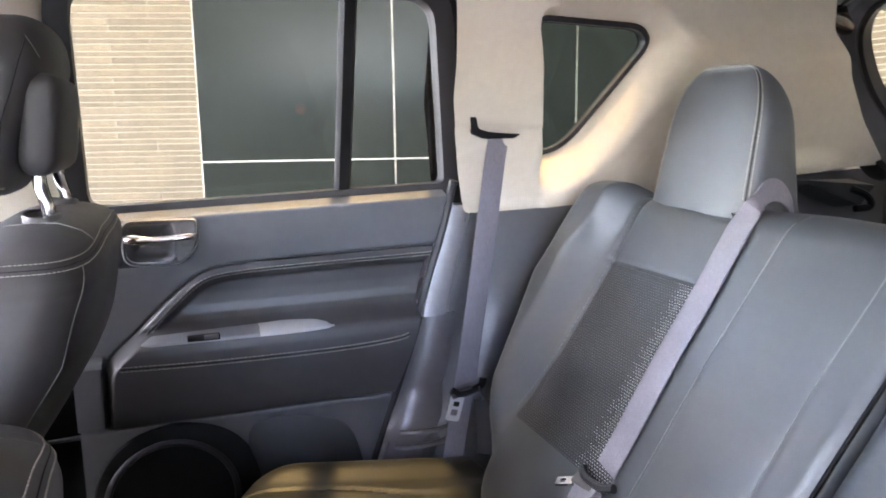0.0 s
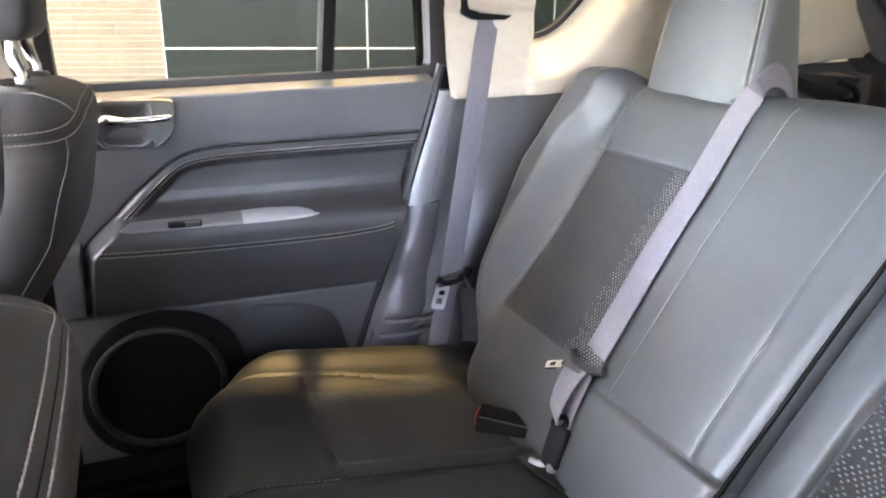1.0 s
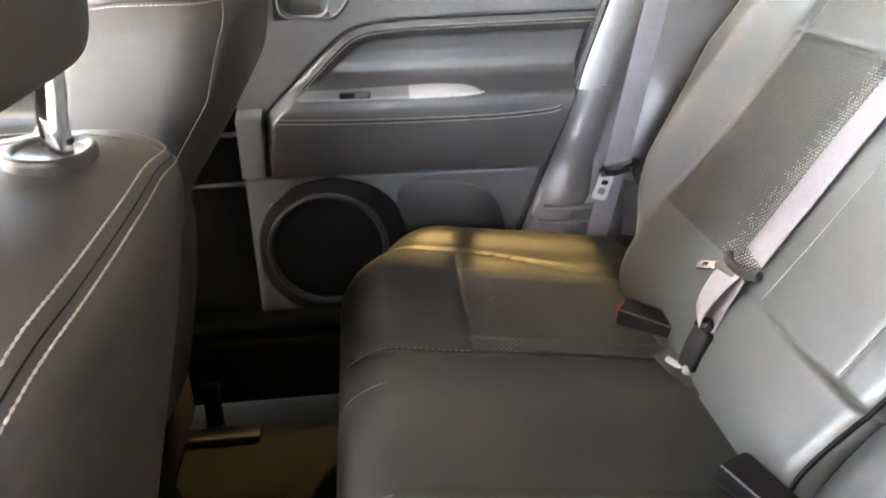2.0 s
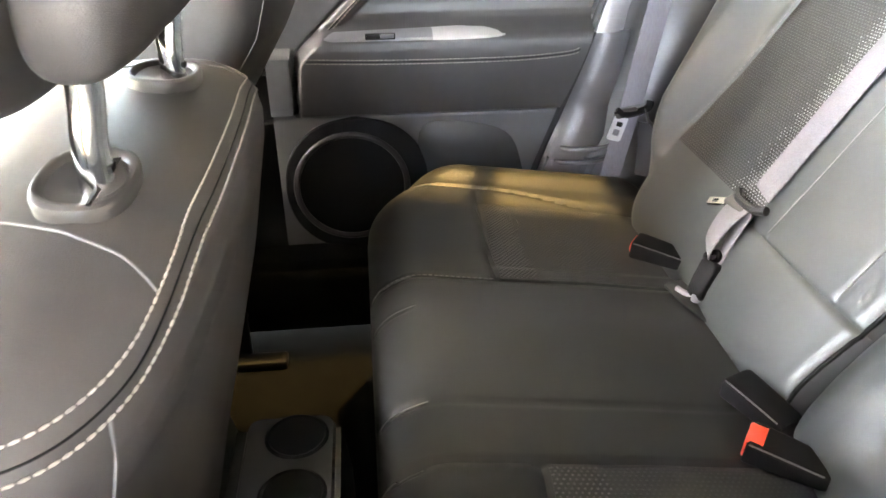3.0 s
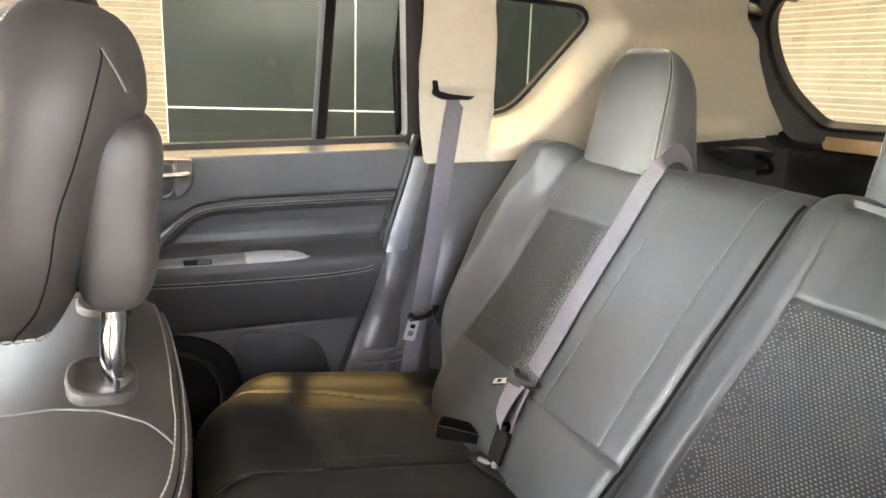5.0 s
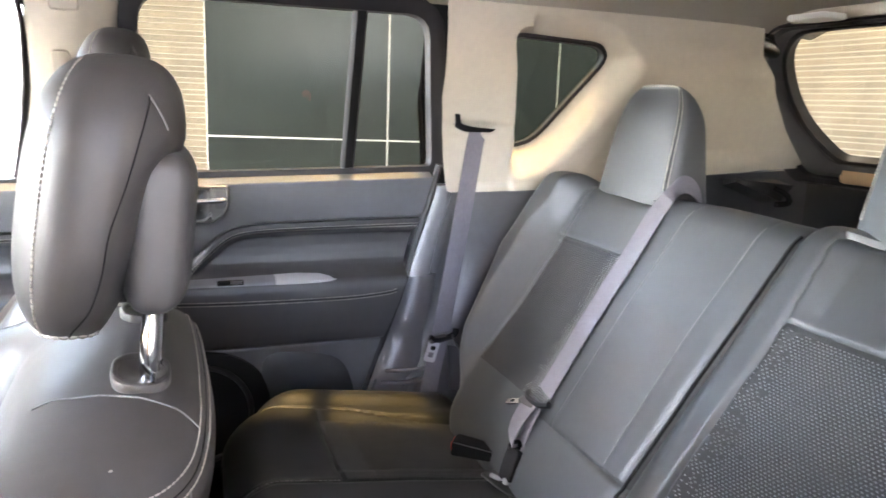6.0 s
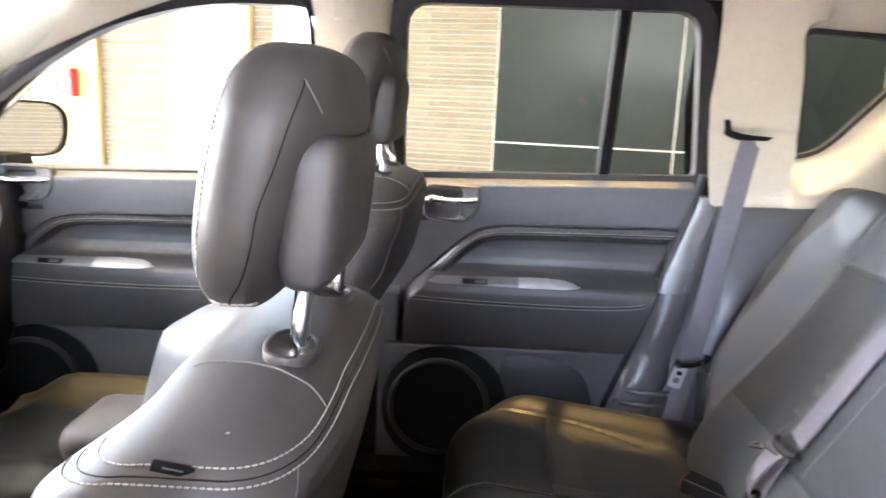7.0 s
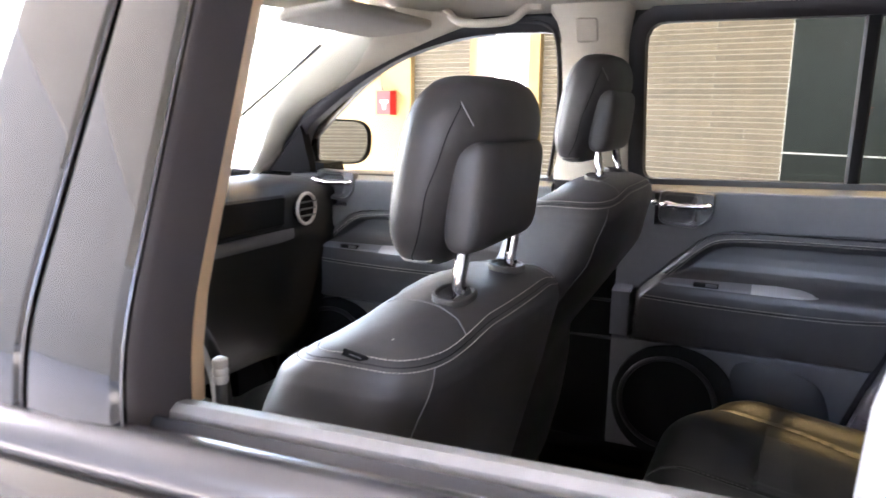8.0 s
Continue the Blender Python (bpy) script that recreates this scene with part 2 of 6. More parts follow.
def tube(pts, r, n=8, closed=False, squash=1.0):
    pts = [V(*p) for p in pts]
    k = len(pts)
    rs = r if hasattr(r, "__len__") else [r] * k
    verts, faces = [], []
    side = None
    for i, p in enumerate(pts):
        a = pts[(i - 1) % k] if closed or i > 0 else p
        b = pts[(i + 1) % k] if closed or i < k - 1 else p
        d = unit(b - a)
        if side is None:
            side = np.cross(d, V(0, 0, 1))
            if np.linalg.norm(side) < 0.1:
                side = np.cross(d, V(0, 1, 0))
        side = unit(side - d * (side @ d))
        up = np.cross(side, d)
        for j in range(n):
            q = 2 * math.pi * j / n
            verts.append(p + rs[i] * (math.cos(q) * side + squash * math.sin(q) * up))
    for i in range(k if closed else k - 1):
        for j in range(n):
            a, b = i * n + j, i * n + (j + 1) % n
            c, d = ((i + 1) % k) * n + (j + 1) % n, ((i + 1) % k) * n + j
            faces.append((a, b, c, d))
    if not closed:
        faces.append(tuple(range(n))[::-1])
        faces.append(tuple(range((k - 1) * n, k * n)))
    return verts, faces


def loft(rings, cap=(True, True)):
    n = len(rings[0])
    verts = [V(*p) for r in rings for p in r]
    faces = []
    for i in range(len(rings) - 1):
        for j in range(n):
            faces.append((i * n + j, i * n + (j + 1) % n, (i + 1) * n + (j + 1) % n, (i + 1) * n + j))
    if cap[0]:
        faces.append(tuple(range(n))[::-1])
    if cap[1]:
        faces.append(tuple(range((len(rings) - 1) * n, len(rings) * n)))
    return verts, faces


def oval(hx, hy, power, n=48):
    """Half sizes, squareness; points of a superellipse, anticlockwise from +x."""
    out = []
    for i in range(n):
        q = 2 * math.pi * i / n
        c, s = math.cos(q), math.sin(q)
        out.append((hx * math.copysign(abs(c) ** (2 / power), c), hy * math.copysign(abs(s) ** (2 / power), s)))
    return out


def shell(front, back):
    """A closed body between two grids of points of one size."""
    front, back = np.asarray(front, float), np.asarray(back, float)
    a, b = front.shape[:2]
    verts = list(front.reshape(-1, 3)) + list(back.reshape(-1, 3))
    k = a * b
    faces = []
    for i in range(a - 1):
        for j in range(b - 1):
            p = i * b + j
            faces.append((p, p + 1, p + b + 1, p + b))
            faces.append((k + p, k + p + b, k + p + b + 1, k + p + 1))
    rim = [j for j in range(b)] + [i * b + b - 1 for i in range(1, a)] + [(a - 1) * b + j for j in range(b - 2, -1, -1)] + [i * b for i in range(a - 2, 0, -1)]
    for i, p in enumerate(rim):
        q = rim[(i + 1) % len(rim)]
        faces.append((q, p, k + p, k + q))
    return verts, faces


def ribbon(pts, across, thick=0.0016):
    """A strap through pts, as wide as the vector across (one, or one a point)."""
    pts = [V(*p) for p in pts]
    rings = []
    for i, p in enumerate(pts):
        w = V(*(across[i] if hasattr(across[0], "__len__") else across))
        d = unit(pts[min(i + 1, len(pts) - 1)] - pts[max(i - 1, 0)])
        n = unit(np.cross(d, w)) * thick / 2
        rings.append([p - w / 2 - n, p - w * 0.46 - n * 1.6, p + w * 0.46 - n * 1.6, p + w / 2 - n, p + w / 2 + n, p + w * 0.46 + n * 1.6, p - w * 0.46 + n * 1.6, p - w / 2 + n])
    return loft(rings)


def curve(pts, n=40, closed=False):
    """A smooth line through a few points (Catmull-Rom), n points long."""
    pts = [V(*p) for p in pts]
    k = len(pts)
    out = []
    spans = k if closed else k - 1
    for i in range(n):
        u = spans * i / (n if closed else n - 1)
        s = min(int(u), spans - 1)
        f = u - s
        if closed:
            a, b, c, d = (pts[(s + q) % k] for q in (-1, 0, 1, 2))
        else:
            a, b, c, d = (pts[min(max(s + q, 0), k - 1)] for q in (-1, 0, 1, 2))
        out.append(0.5 * (2 * b + (c - a) * f + (2 * a - 5 * b + 4 * c - d) * f * f + (3 * b - a - 3 * c + d) * f ** 3))
    return out


def stitches(pts, length=0.0055, gap=0.0022, r=0.0009, lift=None):
    """A row of single stitches along a line."""
    pts = [V(*p) for p in pts]
    run = [0.0]
    for a, b in zip(pts, pts[1:]):
        run.append(run[-1] + np.linalg.norm(b - a))
    arr = np.array(pts)

    def at(s):
        return V(*[np.interp(s, run, arr[:, c]) for c in range(3)])

    made = []
    s = 0.0
    while s + length < run[-1]:
        a, b = at(s), at(s + length)
        m = (a + b) / 2 + (lift if lift is not None else 0)
        made.append(tube([a, m, b], [r * 0.6, r, r * 0.6], n=5))
        s += length + gap
    return join(*made)


def rounded(pts, r, n=5):
    """A flat outline with its corners rounded; r: one radius or one a corner."""
    out = []
    k = len(pts)
    for i, p in enumerate(pts):
        p = V(*p)
        a, b = V(*pts[i - 1]) - p, V(*pts[(i + 1) % k]) - p
        rr = r[i] if hasattr(r, "__len__") else r
        ra = min(rr, 0.45 * np.linalg.norm(a))
        rb = min(rr, 0.45 * np.linalg.norm(b))
        a, b = p + unit(a) * ra, p + unit(b) * rb
        for j in range(n):
            f = j / (n - 1)
            out.append((1 - f) ** 2 * a + 2 * f * (1 - f) * p + f * f * b)
    return out


def scaled(outline, d):
    """The outline moved inward by about d (outward: minus)."""
    k = len(outline)
    area = sum(outline[i - 1][0] * outline[i][1] - outline[i][0] * outline[i - 1][1] for i in range(k))
    out = []
    for i, p in enumerate(outline):
        t = unit(outline[(i + 1) % k] - outline[i - 1])
        nrm = V(-t[1], t[0]) * (1 if area > 0 else -1)
        out.append(p + nrm * d)
    return out


def frame_of(outer, inner, put, d0, d1, crown=0.0):
    """A frame between two outlines of one length: put(x, z, d) gives the place; d0 and d1 are its faces."""
    rings = [[put(*p, d0) for p in outer], [put(*((p + q) / 2), d0 + crown) for p, q in zip(outer, inner)], [put(*p, d0) for p in inner], [put(*p, d1) for p in inner], [put(*p, d1) for p in outer]]
    n = len(outer)
    verts = [p for r in rings for p in r]
    faces = []
    for i in range(5):
        for j in range(n):
            faces.append((i * n + j, i * n + (j + 1) % n, ((i + 1) % 5) * n + (j + 1) % n, ((i + 1) % 5) * n + j))
    return verts, faces


def plate(outline, put, d0, d1):
    """A flat piece with the given outline and two faces."""
    return loft([[put(*p, d0) for p in outline], [put(*p, d1) for p in outline]])


MID = -0.012


def flank(sgn):
    """Places on a side of the cabin: along, up, and d inward of the glass."""
    def put(x, z, d=0.0):
        u = z - 1.13
        lean = 0.36 * (u if u > 0.04 else max(0.0, u + 0.04) ** 2 / 0.16)
        return V(x, MID + sgn * (0.722 - lean - d), z)
    return put


FAR, NEAR = flank(1), flank(-1)

# ---- the hall outside the car ----
WA = radians(-14)


def wallp(a, z, d=0.0):
    """A place on the hall's wall: along it, up, and d in front of it."""
    return V(0.006 + a * math.cos(WA) + d * math.sin(WA), 3.04 + a * math.sin(WA) - d * math.cos(WA), z)


def wall_block(a0, a1, z0, z1, d0, d1):
    c = [wallp(a, z, d) for z in (z0, z1) for a, d in ((a0, d0), (a1, d0), (a1, d1), (a0, d1))]
    return c, [(0, 1, 2, 3), (4, 5, 6, 7), (0, 1, 5, 4), (1, 2, 6, 5), (2, 3, 7, 6), (3, 0, 4, 7)]


solid("ground", rbox((0, 0, -0.1), (120, 120, 0.2), 0), CEMENT, "pale concrete ground under and around the car", "ground", kind="structure")
solid("ceiling", join(rbox((1.0, -0.10, 2.8), (8.4, 8.6, 0.2), 0.01), rbox((-4.5, 2.7, 2.8), (2.6, 3.0, 0.2), 0.01)), PLASTER, "white plastered ceiling of the parking hall", "ceiling", kind="structure")
# Unseen walls, added to narrow the daylight and to show in gloss reflections.
solid("wall_unseen", join(rbox((-10.4, -6.2, 6.0), (14.0, 0.3, 12.0), 0), rbox((3.4, -6.2, 3.5), (7.2, 0.3, 7.0), 0)), FACADE, "unseen plain walls either side of a gap, added to shape the daylight", "wall", kind="structure")
HALL_TOP = 2.72
wall_far = solid("wall_far", join(wall_block(-0.80, 3.0, 0, HALL_TOP, -0.22, -0.03), wall_block(-1.43, -1.30, 0, HALL_TOP, -0.22, -0.03), wall_block(-2.47, -1.95, 0, HALL_TOP, -0.22, -0.03),
                                  wall_block(-1.30, -0.80, 2.35, HALL_TOP, -0.22, -0.03), wall_block(-1.95, -1.43, 2.35, HALL_TOP, -0.22, -0.03)),
                 MORTAR, "hall wall with doorways, clad in ledger stone and dark slabs", "wall", kind="structure")
solid("wall_ochre", wall_block(-3.21, -2.47, 0, HALL_TOP, -0.22, 0.01), YELLOW, "ochre plastered wall past the doorway", "wall", kind="structure")
wall_back = solid("wall_back", rbox((2.98, -0.6, 1.35), (0.2, 6.2, 2.7), 0), MORTAR, "hall wall behind the car, clad in ledger stone", "wall", kind="structure")
solid("door_frame", wall_block(-1.52, -1.435, 0, 2.35, -0.2, 0.0), YELLOW, "ochre painted door frame beside the stone pier", "door frame", kind="structure")
solid("door_frame", wall_block(-1.955, -1.90, 0, 2.35, -0.2, 0.015), material("brown door frame paint", (0.30, 0.16, 0.05), rough=0.5), "brown door frame beside the stone pier", "door frame", kind="structure")

# red call point box on the ochre wall
box = thing("alarm_box", wallp(-2.72, 1.22, 0.02), "small red wall box with a white mark on ochre wall", "alarm box")
part("case", wall_block(-2.740, -2.605, 1.22, 1.385, 0.012, 0.075), REDBOX, box)
part("mark", join(wall_block(-2.700, -2.625, 1.300, 1.322, 0.075, 0.078), wall_block(-2.675, -2.650, 1.255, 1.300, 0.075, 0.078)), WHITE, box, "white bars on the box front")
cab = thing("wall_cable", wallp(-2.9, 1.4, 0.02), "thin grey cable sagging along the ochre wall", "cable")
part("cable", tube([wallp(-2.72, 1.385, 0.03), wallp(-2.75, 1.52, 0.03), wallp(-2.85, 1.47, 0.03), wallp(-2.98, 1.40, 0.03), wallp(-3.1, 1.43, 0.03), wallp(-3.2, 1.41, 0.03)], 0.006, 6), HARD_GREY, cab)

for i, p in enumerate(LAMPS):
    fit_l = thing("ceiling_lamp", (p[0], p[1], 2.7), "round ceiling lamp with warm bulb in the hall", "lamp", "hall lamps")
    part("housing", loft([[(p[0] + r * c, p[1] + r * s, z) for c, s in oval(1, 1, 2, 24)] for r, z in ((0.11, 2.70), (0.11, 2.675), (0.09, 2.668))]), WHITE, fit_l)
    part("bulb", loft([[(p[0] + r * c, p[1] + r * s, z) for c, s in oval(1, 1, 2, 16)] for r, z in ((0.07, 2.668), (0.06, 2.655), (0.02, 2.648))]), BULB, fit_l)


# ---- car shell ----
def belt(x):
    return 1.130 + 0.028 * x


# the headlining: a shallow dome over the cabin
nx, ny = 40, 30
top = []
for i in range(nx):
    x = -0.86 + 2.20 * i / (nx - 1)
    row = []
    for j in range(ny):
        v = -1 + 2 * j / (ny - 1)
        edge = 0.592 - 0.05 * max(0, x - 0.9)
        drop = 0.075 * abs(v) ** 3.2 + 0.05 * max(0.0, (abs(x - 0.25) - 0.7)) ** 1.6
        row.append((x, MID + v * edge, 1.565 - drop))
    top.append(row)
top = np.array(top)
head = thing("headlining", (0.2, MID, 1.56), "pale beige woven headlining across the cabin roof", "headlining", kind="structure")
part("lining", shell(top, top + V(0, 0, 0.02)), HEADLINER, head)
roof = np.array(top) + V(0, 0, 0.045)
roof[:, :, 1] = MID + (roof[:, :, 1] - MID) * 1.07
part("roof_panel", shell(roof, roof + V(0, 0, 0.006)), PAINT, head, "black painted roof panel")


for sgn in (1, -1):
    rl = thing("roof_rail_trim", flank(sgn)(0, 1.5), "black roof side rail above the door windows", "roof rail", "roof rails", kind="structure")
    part("rail", tube([p + V(0, sgn * 0.03, 0.012) for p in curve([flank(sgn)(-1.30, 1.13, -0.03), flank(sgn)(-1.15, 1.25, -0.02), flank(sgn)(-0.95, 1.385, -0.01), flank(sgn)(-0.72, 1.475, 0.0), flank(sgn)(-0.45, 1.507, 0.0), flank(sgn)(0.0, 1.517, 0.0), flank(sgn)(0.5, 1.510, 0.0), flank(sgn)(0.9, 1.485, 0.02), flank(sgn)(1.25, 1.45, 0.04)], 60)], 0.034, 10), PAINT, rl)

# floor and sills
floor = thing("cabin_floor", (0, MID, 0.3), "black carpeted cabin floor with sill trims", "car floor", kind="structure")
part("carpet", rbox((0.1, MID, 0.255), (2.9, 1.42, 0.05), 0.01), CARPET, floor)
for sgn in (1, -1):
    part("sill_trim", rbox((-0.25, MID + sgn * 0.650, 0.385), (1.3, 0.09, 0.18), 0.025), CARPET, floor)
part("tunnel", loft([[(x, MID + y, z) for y, z in ((-0.12, 0.27), (-0.09, 0.36), (-0.05, 0.375), (0.05, 0.375), (0.09, 0.36), (0.12, 0.27))] for x in (-1.3, -0.02)]), CARPET, floor)
part("seat_riser", rbox((0.25, MID, 0.40), (0.55, 1.36, 0.28), 0.03), CARPET, floor)
part("foot_wall", rbox((-1.45, MID, 0.6), (0.05, 1.42, 0.8), 0.02), CARPET, floor)


# ---- doors of the far side ----
def outline_window(kind):
    if kind == "rear":
        pts = [(-0.262, belt(-0.26)), (0.375, belt(0.375)), (0.318, 1.472), (-0.255, 1.470)]
        return rounded(pts, [0.03, 0.02, 0.05, 0.05])
    pts = [(-1.235, 1.085), (-0.468, 1.112), (-0.425, 1.455), (-0.64, 1.457), (-0.84, 1.412), (-1.0, 1.335), (-1.19, 1.215)]
    return rounded(pts, [0.03, 0.03, 0.05, 0.12, 0.15, 0.2, 0.05])


BORDER = [(-0.262, 0.70), (-0.258, 0.80), (-0.252, 0.855), (-0.244, 0.872), (-0.202, 0.910), (-0.173, 0.939), (-0.129, 0.982), (-0.105, 1.002), (-0.084, 1.0125), (-0.055, 1.0185), (0.0, 1.0215), (0.10, 1.0225), (0.60, 1.0225)]
BORDER = [V(*q) for q in rounded([(-0.262, 0.60)] + BORDER + [(0.60, 0.60)], 0.02, 5)][5:-5]
BX, BZ = np.array([q[0] for q in BORDER]), np.array([q[1] for q in BORDER])
EX, EZ = np.diff(BX), np.diff(BZ)
EQ = np.maximum(EX ** 2 + EZ ** 2, 1e-12)


def border_e(x, z):
    """How far inside the edge of the pocket and armrest a place on the door lies."""
    f = np.clip(((x - BX[:-1]) * EX + (z - BZ[:-1]) * EZ) / EQ, 0.0, 1.0)
    best = ((x - BX[:-1] - f * EX) ** 2 + (z - BZ[:-1] - f * EZ) ** 2).min()
    return math.sqrt(best) * (1 if z < np.interp(x, BX, BZ) and x > -0.262 else -1)


def door_rear_edge(z):
    return np.interp(z, [0.40, 0.63, 0.84, 1.09, 1.13], [0.13, 0.205, 0.282, 0.358, 0.365])


def door_in(x, z):
    """How far the door's lining stands in from the glass."""
    flat = 0.050 + 0.006 * math.sin((z - 1.02) / 0.1 * 1.6) if z > 1.02 else 0.050 - 0.010 * smooth01((1.02 - z) / 0.10)
    flat -= 0.050 * smooth01((z - 1.110) / 0.018)
    # the block at the door's front edge, below the pull
    flat += 0.036 * smooth01((0.876 - z) / 0.010) * smooth01((z - 0.752) / 0.008) * smooth01((-0.252 - x) / 0.004)
    e = border_e(x, z)
    # padded edge roll, sunk pocket, shelf and armrest, by height
    prof = np.interp(z, [0.40, 0.744, 0.753, 0.775, 0.80, 0.835, 0.862, 0.878, 0.890, 0.897, 0.9005, 0.906, 0.912, 0.919, 0.930, 0.945, 0.965, 0.985, 1.000, 1.2],
                     [0.052, 0.052, 0.066, 0.072, 0.077, 0.0815, 0.0835, 0.0835, 0.0815, 0.077, 0.072, 0.056, 0.040, 0.028, 0.0205, 0.0165, 0.0155, 0.0165, 0.019, 0.019])
    band = 0.0445 + 0.0015 * math.sin(min(1.0, max(0.0, e / 0.020)) * math.pi)
    upper = smooth01((z - 0.905) / 0.014)
    inner = band + (prof - band) * smooth01((e - 0.0165) / 0.019)
    inside = (prof * (1 - upper) + inner * upper)
    w = smooth01(e / (0.011 + 0.005 * (1 - upper)) + 0.35 * upper)
    d = flat * (1 - w) + inside * w
    low = smooth01((0.752 - z) / 0.006)
    d = d * (1 - low) + 0.052 * low
    # seams
    d -= 0.004 * math.exp(-((z - 0.7475) / 0.003) ** 2)
    if z > 0.86:
        d -= 0.007 * math.exp(-((e + 0.0005) / 0.0018) ** 2)
    d -= 0.010 * math.exp(-((x + 0.2535) / 0.003) ** 2) * smooth01((0.866 - z) / 0.01) * smooth01((z - 0.75) / 0.01)
    cup = max(abs(x + 0.168) / 0.050, abs(z - 1.068) / 0.037)
    d -= 0.040 * smooth01((1.0 - cup) / 0.10)
    return d


def far_door(kind, x_shift, x0, x1, label):
    put = FAR
    door = thing(kind + "_door", put(x_shift + 0.05, 0.4, 0.0), label, "car door", "doors of the car")
    sx = x_shift
    nz, nxx = 270, 230
    rows = []
    for i in range(nz):
        z = 0.40 + (1.128 - 0.40) * i / (nz - 1)
        a, b = x0, (door_rear_edge(z) if kind == "rear" else x1)
        rows.append([put(a + (b - a) * j / (nxx - 1), z + (belt(a + (b - a) * j / (nxx - 1)) - 1.130) * smooth01((z - 0.9) / 0.2), door_in(a + (b - a) * j / (nxx - 1) - sx, z)) for j in range(nxx)])
    front = np.array(rows)
    back = front.copy()
    back[:, :, 1] = MID + 0.80
    # the stitched pocket and armrest panel is a piece of its own
    verts, faces = shell(front, back)
    nfront = 2 * (nz - 1) * (nxx - 1)
    mine, rest_f = [], []
    for k, f in enumerate(faces):
        inset = False
        if k < nfront and k % 2 == 0:
            q = sum(verts[i] for i in f) / 4
            x, z = q[0] - sx, q[2] - (belt(q[0]) - 1.130) * smooth01((q[2] - 0.9) / 0.2)
            inset = z > 0.7475 and border_e(x, z) > 0.0
        (mine if inset else rest_f).append(f)
    lining = part("lining", (verts, rest_f), DOORSKIN, door, "grey-black soft vinyl door lining")
    keep = sorted({i for f in mine for i in f})
    at_new = {i: k for k, i in enumerate(keep)}
    panel = part("armrest_panel", ([verts[i] for i in keep], [tuple(at_new[i] for i in f) for f in mine]), ARMREST, door, "black stitched pocket and armrest panel")

    def on(x, z, lift=0.0006):
        p = put(x + sx, z + (belt(x + sx) - 1.130) * smooth01((z - 0.9) / 0.2), door_in(x, z) + lift)
        return p

    end = 0.352 if kind == "rear" else x1 - sx - 0.01
    # stitched seams
    edge = [q for q in BORDER if q[1] > 0.906 and q[0] < end - 0.02] + [V(end - 0.016, 1.0225)]
    away = np.concatenate([[0.0], np.cumsum([np.linalg.norm(b - a) for a, b in zip(edge, edge[1:])])])
    run = [V(*[np.interp(u, away, [q[c] for q in edge]) for c in (0, 1)]) for u in np.linspace(0, away[-1], 90)]

    def inward(d):
        out_l = []
        for i, q in enumerate(run):
            t = unit(run[min(i + 1, 89)] - run[max(i - 1, 0)])
            out_l.append((q[0] + t[1] * d, q[1] - t[0] * d))
        return [q for q in out_l if q[1] > 0.907]
    up = inward(0.0150)
    part("stitching", stitches([on(x, z) for x, z in inward(0.0125)], 0.0062, 0.0012, 0.0009), THREAD, panel, "row of pale stitching")
    part("stitching", stitches([on(x, z) for x, z in inward(0.0185)], 0.0062, 0.0012, 0.0009), THREAD, panel, "row of pale stitching")
    low = [(-0.228, 0.866), (-0.1, 0.861), (0.05, 0.859), (0.17, 0.860), (end - 0.10, 0.866), (end - 0.078, 0.872)]
    low = [(p[0], p[1]) for p in curve([(x, z, 0) for x, z in low], 50)]
    part("stitching", join(stitches([on(x, z) for x, z in low], 0.0062, 0.0012, 0.0010), stitches([on(x, z - 0.0075) for x, z in low], 0.0062, 0.0012, 0.0010)), THREAD, panel, "double row of pale stitching")
    part("seam", tube([on(x, z, 0.0) for x, z in up], 0.0010, 6), BLACK, panel, "dark sewn seam")
    part("seam", tube([on(x + 0.001, z - 0.0038, 0.0) for x, z in low], 0.0009, 6), BLACK, panel, "dark sewn seam")
    part("edge_line", tube([on(x, 0.7505, 0.0) for x in np.linspace(-0.255, (0.225 if kind == "rear" else end - 0.02), 40)], 0.0016, 6), HARD_GREY, lining, "moulded edge under the pocket")
    # armrest plate, blade and switch
    def blade(x):
        return np.interp(x, [-0.192, -0.178, 0.0, 0.05, 0.10, 0.122, 0.134], [0.003, 0.010, 0.0125, 0.0135, 0.0115, 0.0075, 0.001])
    def strip(xa, xb, mat, name, lab):
        n = 24
        rings = []
        for i in range(n):
            x = xa + (xb - xa) * i / (n - 1)
            h = blade(x)
            lo, hi = 0.8945 + 0.006 * (0.012 - h) / 0.012, 0.8965 + h
            rings.append([put(x + sx, lo, 0.0845), put(x + sx, lo + h * 0.4, 0.0825), put(x + sx, hi, 0.072 - h * 0.5), put(x + sx, hi, 0.045), put(x + sx, lo, 0.045)])
        return part(name, loft(rings), mat, door, lab)
    plate_ = strip(-0.192, 0.002, GREYPLATE, "switch_plate", "grey plate with window switch")
    strip(0.002, 0.134, SATIN, "armrest_blade", "silver blade-shaped pull trim")
    part("switch", rbox(put(-0.092 + sx, 0.9020, 0.0785), (0.054, 0.012, 0.010), 0.002), BLACK, plate_, "black window switch")
    part("switch_key", rbox(put(-0.080 + sx, 0.9035, 0.0840), (0.024, 0.004, 0.008), 0.0015), HARD_GREY, plate_, "grey rocker key")
    # handle in its cup
    cx, cz = -0.150 + sx, 1.066
    cup_o = rounded([(cx - 0.062, cz - 0.036), (cx + 0.030, cz - 0.043), (cx + 0.062, cz - 0.012), (cx + 0.062, cz + 0.040), (cx - 0.060, cz + 0.043)], [0.025, 0.02, 0.02, 0.012, 0.02])
